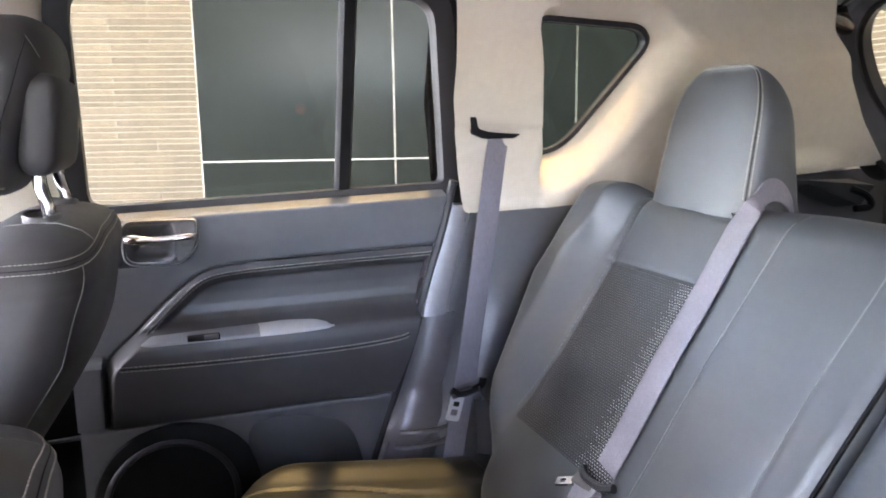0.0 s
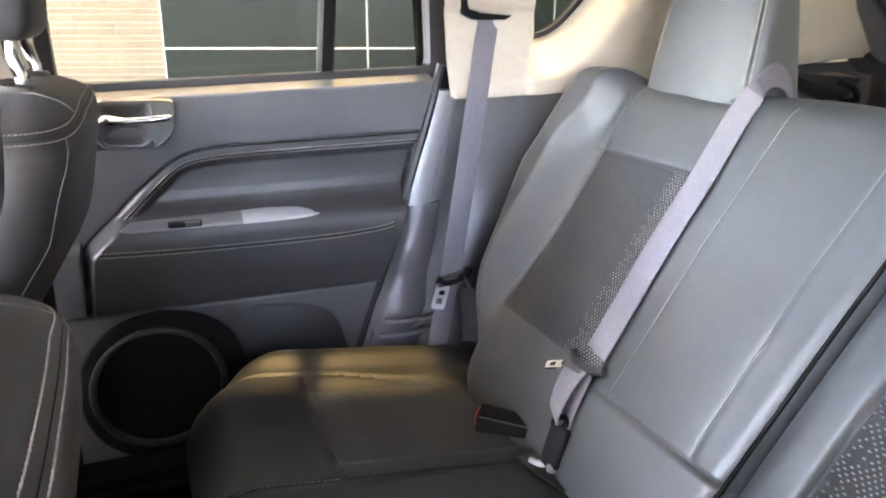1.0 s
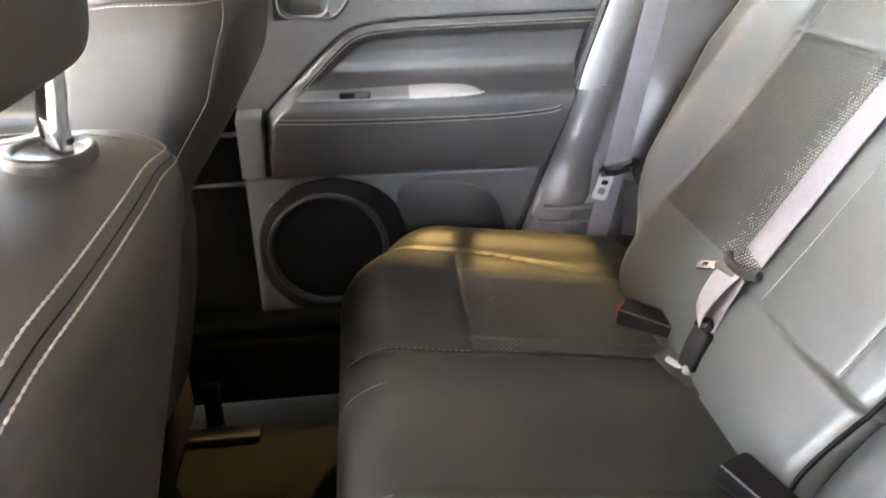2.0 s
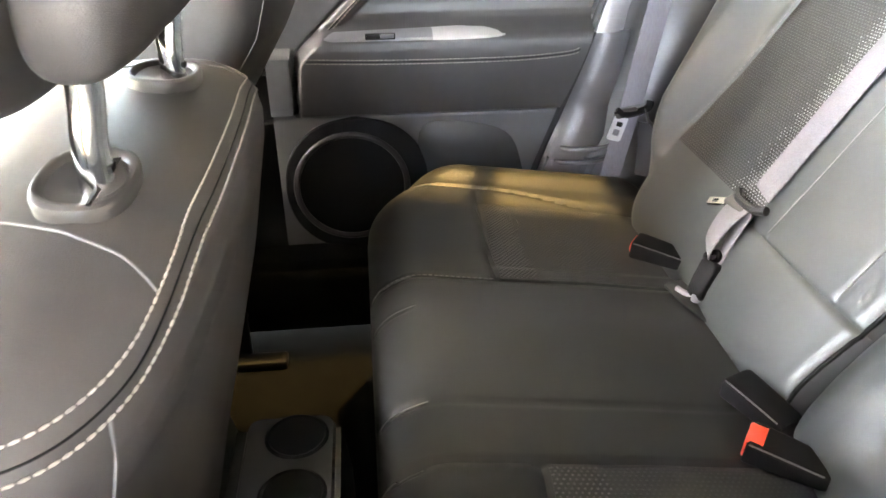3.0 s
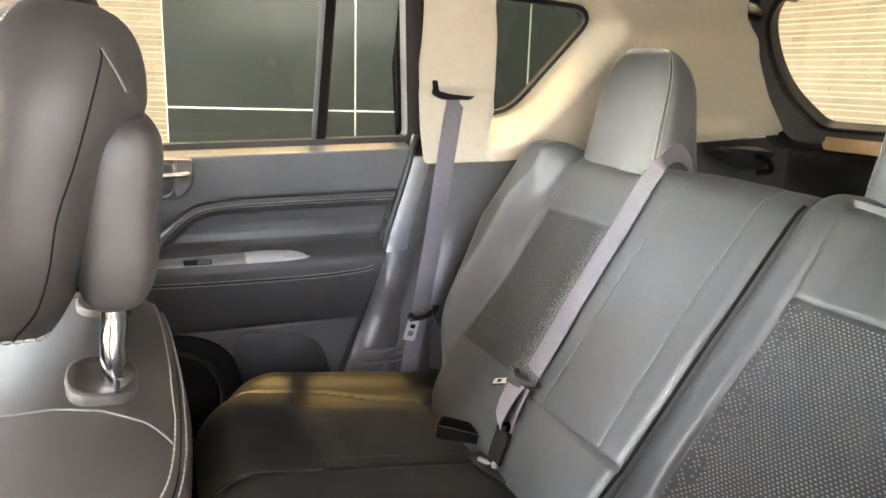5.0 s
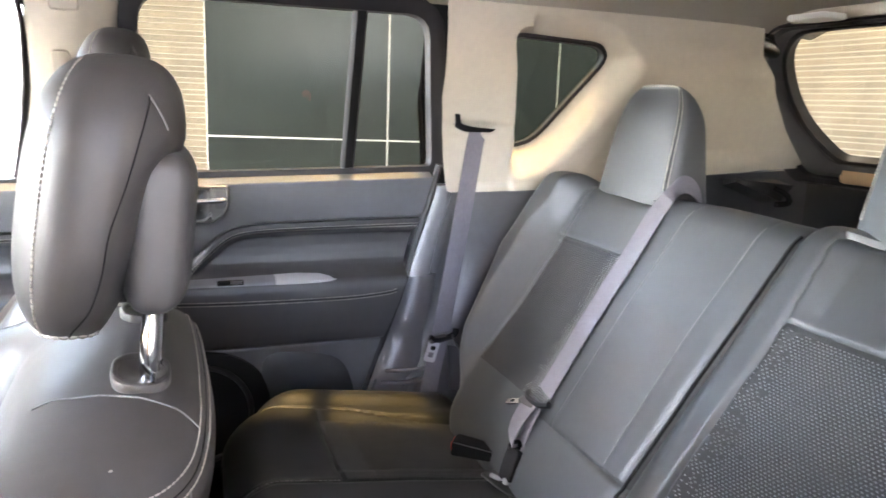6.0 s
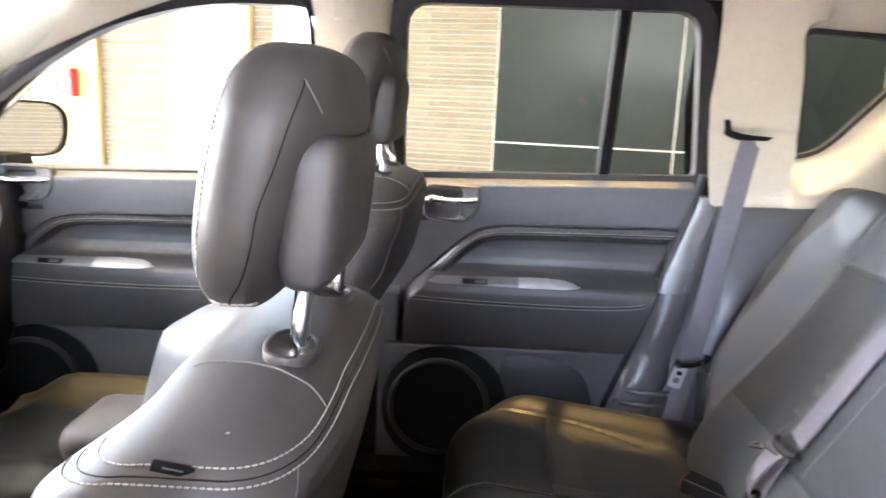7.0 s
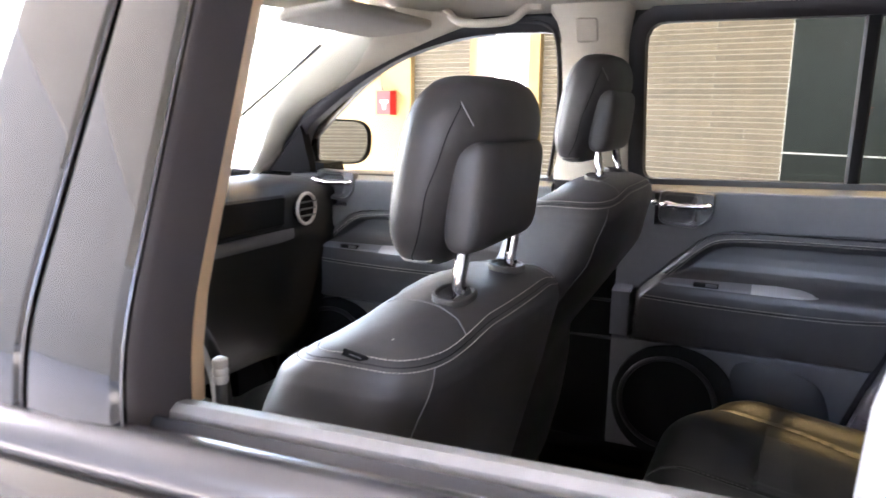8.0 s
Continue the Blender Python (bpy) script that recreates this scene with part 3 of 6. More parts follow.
    part("handle_bezel", frame_of(cup_o, scaled(cup_o, 0.006), put, 0.0560, 0.04, 0.004), DOORSKIN, door, "soft raised rim round the handle")
    bowl = rounded([(cx - 0.056, cz - 0.031), (cx + 0.014, cz - 0.034), (cx + 0.024, cz - 0.012), (cx + 0.024, cz + 0.034), (cx - 0.056, cz + 0.036)], [0.022, 0.02, 0.02, 0.014, 0.018])
    part("handle_cup", loft([[put(*p, 0.0555) for p in scaled(bowl, -0.003)], [put(*p, 0.0545) for p in scaled(bowl, 0.001)], [put(*p, 0.0440) for p in scaled(bowl, 0.004)], [put(*p, 0.0300) for p in scaled(bowl, 0.008)], [put(*p, 0.0230) for p in scaled(bowl, 0.014)], [put(*p, 0.0200) for p in scaled(bowl, 0.022)]], (False, True)), CUP, door, "smooth grey bowl behind the handle", sharp=60)
    cheek = rounded([(cx + 0.025, cz - 0.034), (cx + 0.034, cz - 0.036), (cx + 0.056, cz - 0.010), (cx + 0.056, cz + 0.034), (cx + 0.025, cz + 0.036)], 0.006)
    part("handle_cheek", plate(cheek, put, 0.0535, 0.03), CUP, door, "grey cheek at the end of the handle")
    lever = curve([put(cx - 0.056, cz + 0.010, 0.050), put(cx - 0.050, cz + 0.010, 0.066), put(cx - 0.034, cz + 0.010, 0.073), put(cx - 0.010, cz + 0.008, 0.072), put(cx + 0.020, cz + 0.009, 0.070), put(cx + 0.045, cz + 0.010, 0.068), put(cx + 0.051, cz + 0.010, 0.060)], 36)
    part("handle", tube(lever, [0.0074 + 0.0046 * math.exp(-((i - 9) / 5.0) ** 2) + 0.0012 * smooth01((i - 22) / 6) for i in range(36)], 14, squash=0.8), CHROME, door, "chrome inside door handle")
    # small chrome knob just ahead of the handle's rim
    part("chrome_knob", tube(curve([put(cx - 0.070, cz + 0.012, 0.046), put(cx - 0.070, cz + 0.012, 0.058), put(cx - 0.069, cz + 0.012, 0.064)], 8), [0.008, 0.008, 0.008, 0.0078, 0.0074, 0.0066, 0.005, 0.002], 12), CHROME, door, "small chrome knob beside the handle")
    # loudspeaker
    kx, kz, kr = -0.160 + sx, 0.605, 0.108
    ringpts = [put(kx + (kr + 0.001) * c, kz + (kr + 0.001) * s, 0.064) for c, s in oval(1, 1, 2, 48)]
    part("speaker_pod", loft([[put(kx + r * c + 0.012, kz + r * s - 0.004, d) for c, s in oval(1, 1, 2.2, 48)] for r, d in ((kr + 0.040, 0.045), (kr + 0.032, 0.056), (kr + 0.012, 0.060))], (False, True)), BLACK, door, "matt black moulded speaker pod")
    part("speaker_ring", tube(ringpts, 0.0060, 10, closed=True), RUBBER, door, "black rounded ring")
    part("speaker_grille", loft([[put(kx + r * c, kz + r * s, d) for c, s in oval(1, 1, 2, 48)] for r, d in ((kr, 0.0625), (kr * 0.9, 0.056), (kr * 0.45, 0.060), (0.01, 0.062))], (False, True)), BLACK, door, "black perforated grille")
    if kind == "rear":
        pk = rounded([(-0.02 + sx, 0.50), (0.20 + sx, 0.56), (0.165 + sx, 0.70), (0.09 + sx, 0.728), (-0.03 + sx, 0.735)], 0.05)
        part("pocket", loft([[put(*p, 0.0515) for p in pk], [put(*p, 0.0555) for p in scaled(pk, 0.006)]], (False, True)), HARD, door, "moulded map pocket")
    # window: glass, seal, frame
    out = outline_window(kind)
    win = part("window_glass", plate(scaled(out, -0.004), put, -0.004, 0.0), GLASS, door, "clear window glass")
    win.visible_shadow = False
    part("window_seal", frame_of(scaled(out, -0.030), scaled(out, 0.004), put, 0.016, -0.02, 0.006), RUBBER, door, "black rubber window seal")
    part("window_frame", frame_of(scaled(out, -0.075), scaled(out, -0.028), put, 0.004, -0.04, 0.0), BLACK, door, "black window frame")
    if kind == "rear":
        part("divider_bar", loft([[put(x - w, z, d) for w, d in ((0.014, 0.004), (0.009, 0.012), (-0.009, 0.012), (-0.014, 0.004), (-0.014, -0.012), (0.014, -0.012))] for x, z in ((0.174, 1.085), (0.174, 1.14), (0.173, 1.30), (0.171, 1.475))]), BLACK, door, "black upright window divider, daylight painted in as pale grey")
    return door


far_door("rear", 0.0, -0.30, 0.36, "black vinyl-lined rear door, closed, with pale stitching and chrome handle")
far_door("front", -0.93, -1.30, -0.465, "black vinyl-lined front door, closed, with pale stitching and chrome handle")

# middle pillar of the far side
pil = thing("middle_pillar_trim", FAR(-0.37, 0.4, 0), "beige upper and black lower pillar trim between the doors", "pillar trim", "pillar trims")
for nm, za, zb, mat, lab in (("upper_trim", 1.115, 1.505, BEIGE, "beige moulded cover"), ("lower_trim", 0.36, 1.113, BLACK, "black moulded cover")):
    rings = []
    for k in range(12):
        z = za + (zb - za) * k / 11
        f = np.interp(z, [0.36, 0.8, 1.1, 1.3, 1.45, 1.505], [-0.545, -0.500, -0.478, -0.443, -0.437, -0.462])
        b = np.interp(z, [0.36, 0.8, 1.1, 1.3, 1.45, 1.505], [-0.265, -0.275, -0.290, -0.288, -0.285, -0.270])
        rings.append([FAR(f, z, 0.012), FAR(f + 0.015, z, 0.036), FAR((f + b) / 2, z, 0.046), FAR(b - 0.015, z, 0.036), FAR(b, z, 0.012), FAR(b, z, -0.03), FAR(f, z, -0.03)])
    part(nm, loft(rings), mat, pil, lab, sharp=60)
part("window_seal", tube(curve([FAR(-0.484, 1.12, 0.016), FAR(-0.466, 1.20, 0.016), FAR(-0.449, 1.30, 0.016), FAR(-0.443, 1.40, 0.016), FAR(-0.447, 1.445, 0.018), FAR(-0.462, 1.464, 0.020), FAR(-0.50, 1.474, 0.020), FAR(-0.60, 1.476, 0.016)], 50), 0.0055, 8), RUBBER, pil, "black rubber door seal along the cover")
for zj in (0.832, 0.738):
    part("joint_lip", rbox(FAR(-0.345, zj, 0.036), (0.13, 0.022, 0.007), 0.003), HARD, pil, "moulded joint of the lower cover")
cov = rounded([(-0.395, 1.425), (-0.345, 1.425), (-0.345, 1.475), (-0.395, 1.475)], 0.01)
part("belt_cover", loft([[FAR(*p, 0.044) for p in cov], [FAR(*p, 0.052) for p in scaled(cov, 0.003)]], (False, True)), BEIGE, pil)
slide = rounded([(-0.40, 1.25), (-0.365, 1.25), (-0.365, 1.36), (-0.40, 1.36)], 0.012)
part("height_slide", loft([[FAR(*p, 0.044) for p in slide], [FAR(*p, 0.056) for p in scaled(slide, 0.004)]], (False, True)), BEIGE, pil)


# ---- rear quarter of the far side ----
QUARTER = rounded([(0.560, 1.190), (0.625, 1.207), (0.772, 1.405), (0.745, 1.437), (0.514, 1.447)], [0.02, 0.05, 0.03, 0.03, 0.03], 7)
quarter = thing("quarter_trim", FAR(0.55, 1.09, 0), "beige moulded rear quarter trim with window and belt slot", "quarter trim", kind="structure")


outer_q = rounded([(0.392, 1.088), (0.72, 1.096), (1.10, 1.135), (1.43, 1.150), (1.315, 1.25), (1.235, 1.34), (1.185, 1.43), (1.165, 1.52), (0.80, 1.535), (0.345, 1.515), (0.350, 1.30)], 0.012, 7)


def ring_patch(outer, inner, put_d, steps=14):
    """A sheet between two outlines, matched by angle round the inner one's centre."""
    c = sum(inner) / len(inner)
    n = 300

    def by_angle(poly, q):
        d = V(math.cos(q), math.sin(q))
        best = 0.0
        for i in range(len(poly)):
            a, b = poly[i - 1] - c, poly[i] - c
            m = np.array([[d[0], a[0] - b[0]], [d[1], a[1] - b[1]]])
            if abs(np.linalg.det(m)) < 1e-12:
                continue
            t, s = np.linalg.solve(m, a)
            if t > 0 and -1e-6 <= s <= 1 + 1e-6:
                best = max(best, t)
        return c + d * best

    angles = sorted([2 * math.pi * i / n for i in range(n)] + [math.atan2(*(p - c)[::-1]) % (2 * math.pi) for p in outer])
    ins, outs = [by_angle(inner, q) for q in angles], [by_angle(outer, q) for q in angles]
    rings = []
    for k in range(steps):
        f = (k / (steps - 1)) ** 1.6
        rings.append([put_d(*(i * (1 - f) + o * f), f) for i, o in zip(ins, outs)])
    return rings


def quarter_gap(x, z):
    """How far a place lies from the quarter window's edge."""
    a = np.array(QUARTER)
    ab = np.roll(a, -1, 0) - a
    f = np.clip(((V(x, z) - a) * ab).sum(1) / np.maximum((ab ** 2).sum(1), 1e-12), 0.0, 1.0)
    return math.sqrt((((V(x, z) - a - f[:, None] * ab) ** 2).sum(1)).min())


def quarter_place(x, z, f):
    e = quarter_gap(x, z)
    pillar = smooth01((0.556 - x) / 0.012)
    reach = 0.082 - 0.035 * smooth01((z - 1.40) / 0.04)
    u = min(1.0, e / reach)
    sill = 0.004 + 0.074 * (1 - 0.55 * smooth01((z - 1.37) / 0.08)) * (u * 1.25 - 0.25 * u ** 5)
    d = sill * (1 - pillar) + (0.070 - 0.034 * smooth01((z - 1.34) / 0.18)) * smooth01(e / 0.014) * pillar
    d += 0.008 * smooth01((x - 0.90) / 0.25) - 0.010 * smooth01((z - 1.44) / 0.08)
    # moulded foot under the pillar cover, joint of the rear panel
    d += 0.008 * smooth01((1.115 - z) / 0.02) * smooth01((x - 0.42) / 0.05) * smooth01((0.62 - x) / 0.06)
    joint = np.interp(z, [1.09, 1.162, 1.28, 1.37, 1.402, 1.426], [0.715, 0.757, 0.83, 0.873, 0.876, 0.851])
    if z < 1.43:
        d -= 0.0035 * math.exp(-((x - joint) / 0.0035) ** 2)
    d += 0.030 * smooth01((x - 1.02) / 0.06) * smooth01((1.20 - z) / 0.05) * smooth01((1.30 - x) / 0.1)
    # cover edge and recess round the belt slot
    d -= 0.004 * smooth01((1.250 - z) / 0.004) * smooth01((x - 0.352) / 0.01) * smooth01((0.545 - x) / 0.01) * smooth01((z - 1.13) / 0.05)
    d -= 0.016 * math.exp(-(((x - 0.435) / 0.045) ** 2 + ((z - 1.238) / 0.014) ** 2))
    return d


def quarter_side(holder, put, steps):
    """Moulded trim, fixed glass, seal and outer skin of a rear quarter."""
    rings_q = ring_patch(outer_q, QUARTER, lambda x, z, f: put(x, z, quarter_place(x, z, f)), steps)
    part("panel", loft(rings_q, (False, False)), BEIGE, holder, sharp=70)
    pane = part("quarter_glass", plate(scaled(QUARTER, -0.003), put, -0.006, -0.002), TINT, holder, "tinted fixed quarter window glass")
    pane.visible_shadow = False
    part("quarter_seal", frame_of(scaled(QUARTER, -0.003), scaled(QUARTER, 0.007), put, 0.008, -0.012, 0.002), RUBBER, holder, "black rubber seal")
    part("quarter_skin", loft(ring_patch(scaled(outer_q, -0.02), scaled(QUARTER, -0.004), lambda x, z, f: put(x, z, -0.035), 4), (False, False)), PAINT, holder, "black painted outer skin")


quarter_side(quarter, FAR, 56)
slot = [(p[0], p[1]) for p in rounded([(0.385, 1.268), (0.398, 1.268), (0.405, 1.247), (0.43, 1.240), (0.492, 1.236), (0.480, 1.228), (0.42, 1.228), (0.395, 1.238)], 0.004)]
part("belt_slot", loft([[FAR(*p, 0.070) for p in slot], [FAR(*p, 0.056) for p in slot]]), BLACK, quarter, "black slot for the seat belt")

# dark lower quarter lining and the flared arch moulding at the door opening
rows = []
for i in range(40):
    z = 0.40 + (1.095 - 0.40) * i / 39
    row = []
    for j in range(50):
        x = np.interp(z, [0.40, 0.63, 0.84, 1.09], [0.15, 0.222, 0.298, 0.372]) + 1.36 * (j / 49) ** 1.3
        e = x - np.interp(z, [0.40, 0.63, 0.84, 1.09], [0.15, 0.222, 0.298, 0.372])
        d = 0.028 + 0.045 * math.exp(-((e - 0.16) / 0.055) ** 2) * smooth01((0.98 - z) / 0.12)
        d += 0.012 * smooth01((0.9 - z) / 0.3) + 0.018 * math.exp(-((e - 0.05) / 0.03) ** 2) * smooth01((z - 0.70) / 0.1) * smooth01((1.08 - z) / 0.1)
        d += 0.03 * smooth01((0.672 - z) / 0.01) * smooth01((0.12 - e) / 0.03)
        row.append(FAR(x, z + 0.05 * (max(0, x - 0.6)) * smooth01((z - 1.0) / 0.09), d))
    rows.append(row)
g = np.array(rows)
bk = g.copy()
bk[:, :, 1] = MID + 0.80
low_q = thing("lower_quarter_lining", FAR(0.5, 0.4, 0), "dark moulded lining beside the rear seat", "side lining", kind="structure")
part("lining", shell(g, bk), DOORSKIN, low_q)
def flare_strip(za, zb, n, wide, out_d, round_d):
    """A moulding along the door opening, between two heights."""
    rows_f = []
    for z in np.linspace(za, zb, n):
        f = np.interp(z, [0.40, 0.63, 0.84, 1.09, 1.11], [0.15, 0.218, 0.288, 0.372, 0.378])
        w, o, r = (np.interp(z, [q[0] for q in t], [q[1] for q in t]) for t in (wide, out_d, round_d))
        ring_f = [FAR(f, z, -0.01), FAR(f, z, o * 0.5)]
        for k in range(13):
            u = k / 12
            ring_f.append(FAR(f + 0.002 + (w - 0.002) * u, z, o + r * math.sin(math.pi * u ** 0.8) - 0.020 * u ** 3))
        ring_f.append(FAR(f + w, z, -0.01))
        rows_f.append(ring_f)
    return loft(rows_f)


# upper moulding: its gloss reflection is painted as a paler grey than the arch
part("flare", flare_strip(0.893, 1.102, 26, ((0.89, 0.060), (0.95, 0.062), (1.10, 0.050)), ((0.89, 0.066), (0.93, 0.056), (1.10, 0.046)), ((0.89, 0.004), (1.10, 0.003))), PLASTIC_LIT, low_q, "moulding along the door opening, gloss reflection painted in as pale grey", sharp=50)
part("arch_moulding", flare_strip(0.60, 0.893, 34, ((0.60, 0.135), (0.70, 0.128), (0.80, 0.115), (0.893, 0.098)), ((0.60, 0.070), (0.68, 0.060), (0.75, 0.040), (0.893, 0.040)), ((0.60, 0.012), (0.70, 0.022), (0.80, 0.028), (0.893, 0.022))), ARCH, low_q, "dark grey rounded wheel arch moulding", sharp=50)
for zr in (0.648, 0.676):
    xr = float(np.interp(zr, [0.40, 0.63, 0.84], [0.15, 0.222, 0.298]))
    part("step_rib", tube(curve([FAR(xr + 0.012, zr, 0.086), FAR(xr + 0.04, zr + 0.001, 0.098), FAR(xr + 0.085, zr + 0.001, 0.098), FAR(xr + 0.115, zr, 0.084)], 16), 0.0055, 8), ARCH, low_q, "moulded step rib")
part("weather_strip", tube([FAR(np.interp(z, [0.40, 0.63, 0.84, 1.09, 1.15], [0.142, 0.213, 0.290, 0.366, 0.378]), z, 0.045) for z in np.linspace(0.40, 1.15, 30)], 0.009, 8), RUBBER, low_q, "black weather strip")

from mathutils.bvhtree import BVHTree

# ---- rear bench ----
RS = math.sqrt(1 + 0.62 ** 2)
SD, SN = V(0.62 / RS, 0, 1 / RS), V(-1 / RS, 0, 0.62 / RS)
SO = V(0.295, 0, 0.600)


def back_at(s, y, off):
    return SO + SD * s + V(0, y, 0) + SN * off


def s_of(z):
    return (z - 0.600) * RS


def groove(d, w=0.004, depth=0.006):
    return -depth * math.exp(-(d / w) ** 2)


def roll(e, r, k=1.0):
    """How far a surface has rounded off at e from its edge."""
    if e >= r:
        return 0.0
    e = max(e, 0.0)
    return -k * (r - math.sqrt(max(0.0, r * r - (r - e) ** 2)))


S_TOP = s_of(1.152)


def wide_edge(s):
    return np.interp(s, [0.0, s_of(0.75), S_TOP], [-0.120, -0.128, -0.168])


def line_a(s):
    return np.interp(s, [0, s_of(0.757), s_of(0.95), s_of(1.134), 0.8], [0.092, 0.088, 0.079, 0.057, 0.05])


def line_b(s):
    return np.interp(s, [0, s_of(0.753), s_of(0.95), s_of(1.128), 0.8], [-0.064, -0.068, -0.076, -0.099, -0.105])


def wide_seam(s):
    return 0.400 + 0.026 * smooth01((s_of(0.95) - s) / 0.25)


def wide_off(s, y):
    far = np.interp(s, [0, s_of(0.70), s_of(0.80), s_of(0.97), S_TOP], [0.44, 0.45, 0.52, 0.575, 0.530])
    o = 0.0
    o += (0.040 + 0.010 * smooth01((s - s_of(0.95)) / 0.2)) * smooth01((y - 0.415) / (0.075 - 0.045 * smooth01((s - s_of(1.0)) / 0.1))) * smooth01((s - 0.06) / 0.12) * smooth01((S_TOP + 0.06 - s) / 0.10)
    o += 0.012 * math.exp(-((y - 0.02) / 0.11) ** 2)
    o += 0.007 * smooth01((s_of(0.775) - s) / 0.09)
    in_ins = smooth01((y - 0.185) / 0.012) * smooth01((0.408 - y) / 0.012)
    edge_y = wide_seam(s)
    if s > s_of(0.745):
        o += (groove(y - edge_y, 0.0045, 0.008) + groove(y - edge_y - 0.005, 0.02, 0.004)) * smooth01((s - s_of(0.745)) / 0.10)
    if 0.15 < y < 0.415:
        o += groove(s - s_of(1.029), 0.0035, 0.003) + groove(s - s_of(1.131) - 0.012 * (y - 0.28) / 0.13, 0.005, 0.010)
        o -= 0.002 * in_ins * smooth01((s - s_of(0.77)) / 0.02) * smooth01((s_of(1.025) - s) / 0.006)
    if s > s_of(0.750):
        o += groove(y - line_a(s), 0.004, 0.0010) + groove(y - line_b(s), 0.004, 0.0010)
    o += groove(s - s_of(0.752), 0.0035, 0.004) * smooth01((0.16 - y) / 0.05)
    o += roll(y - wide_edge(s), 0.030) + roll(far - y, 0.050)
    o += roll(S_TOP - s, 0.055) + roll(s, 0.100)
    o += 0.0016 * noise.noise((s * 11, y * 13, 0.3)) + 0.0022 * noise.noise((s * 4, y * 5, 7.0))
    return o, far


def seat_back(name, off_fn, lo_fn, label, ny=300, ns=200):
    seat = thing(name, back_at(0, 0.5 * (lo_fn(0) + off_fn(0.1, 0)[1]), -0.05), label, "bench seat", "rear bench seats")
    front, back = [], []
    for i in range(ns):
        s = S_TOP * i / (ns - 1)
        r1, r2 = [], []
        lo, hi = lo_fn(s), off_fn(s, 0)[1]
        for j in range(ny):
            y = lo + (hi - lo) * j / (ny - 1)
            o = off_fn(s, y)[0]
            r1.append(back_at(s, y, o))
            r2.append(back_at(s, y, min(-0.105, o - 0.01)))
        front.append(r1)
        back.append(r2)
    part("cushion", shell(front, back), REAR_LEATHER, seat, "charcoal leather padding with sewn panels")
    return seat


def weave(put, u0, u1, v0, v1, across, keep, pitch=0.0066, r=0.0019, h=0.0014):
    """Rows of raised threads on an insert; put(u, v, lift); keep(u, v) picks them."""
    verts, faces = [], []
    nv = int((v1 - v0) / (pitch * 0.62))
    nu = int(across / pitch)
    ru = r * (u1 - u0) / across
    for i in range(nv):
        v = v0 + (i + 0.5) * (v1 - v0) / nv
        for j in range(nu):
            u = u0 + (j + (0.25 if i % 2 else 0.75)) * (u1 - u0) / nu
            if not keep((u - u0) / (u1 - u0), v):
                continue
            k = len(verts)
            verts += [put(u - ru, v, 0), put(u - ru * 0.2, v - r * 0.62, 0), put(u + ru, v, 0), put(u + ru * 0.2, v + r * 0.62, 0), put(u, v, h)]
            faces += [(k, k + 1, k + 4), (k + 1, k + 2, k + 4), (k + 2, k + 3, k + 4), (k + 3, k, k + 4)]
    return verts, faces


def insert(seat, put, u0, u1, v0, v1, lift=0.0008, thread=MESHDOT, across=None, free=1.0, shaded=MESHDOT_FULL_SHADE):
    """A woven panel; its threads stand raised over the first part (free) of its width and lie flatter in a shaded
    colour past that.
    """
    n = 64
    gridp = [[put(u0 + (u1 - u0) * j / n, v0 + (v1 - v0) * i / n, lift) for j in range(n + 1)] for i in range(n + 1)]
    under = [[put(u0 + (u1 - u0) * j / n, v0 + (v1 - v0) * i / n, -0.003) for j in range(n + 1)] for i in range(n + 1)]
    base = part("insert", shell(gridp, under), MESHBASE, seat, "dark woven mesh insert")
    def raised(f, v):
        return f < free * (1.0 + 0.25 * noise.noise((f * 60, v * 50, 2.0)) + 0.25 * noise.noise((v * 300, f * 300, 4.0)))
    tagged(part("weave", weave(lambda u, v, h: put(u, v, lift + h), u0, u1, v0, v1, across or (u1 - u0), raised), thread, base, "grey raised weave"), kind="stuff")
    # the rest of the threads: lower, their loss of light painted as darker colour
    if free < 1.0:
        tagged(part("weave", weave(lambda u, v, h: put(u, v, lift + h * 0.4), u0, u1, v0, v1, across or (u1 - u0), lambda f, v: not raised(f, v)), shaded, base, "flattened weave with shade put into its colour"), kind="stuff")
    return base


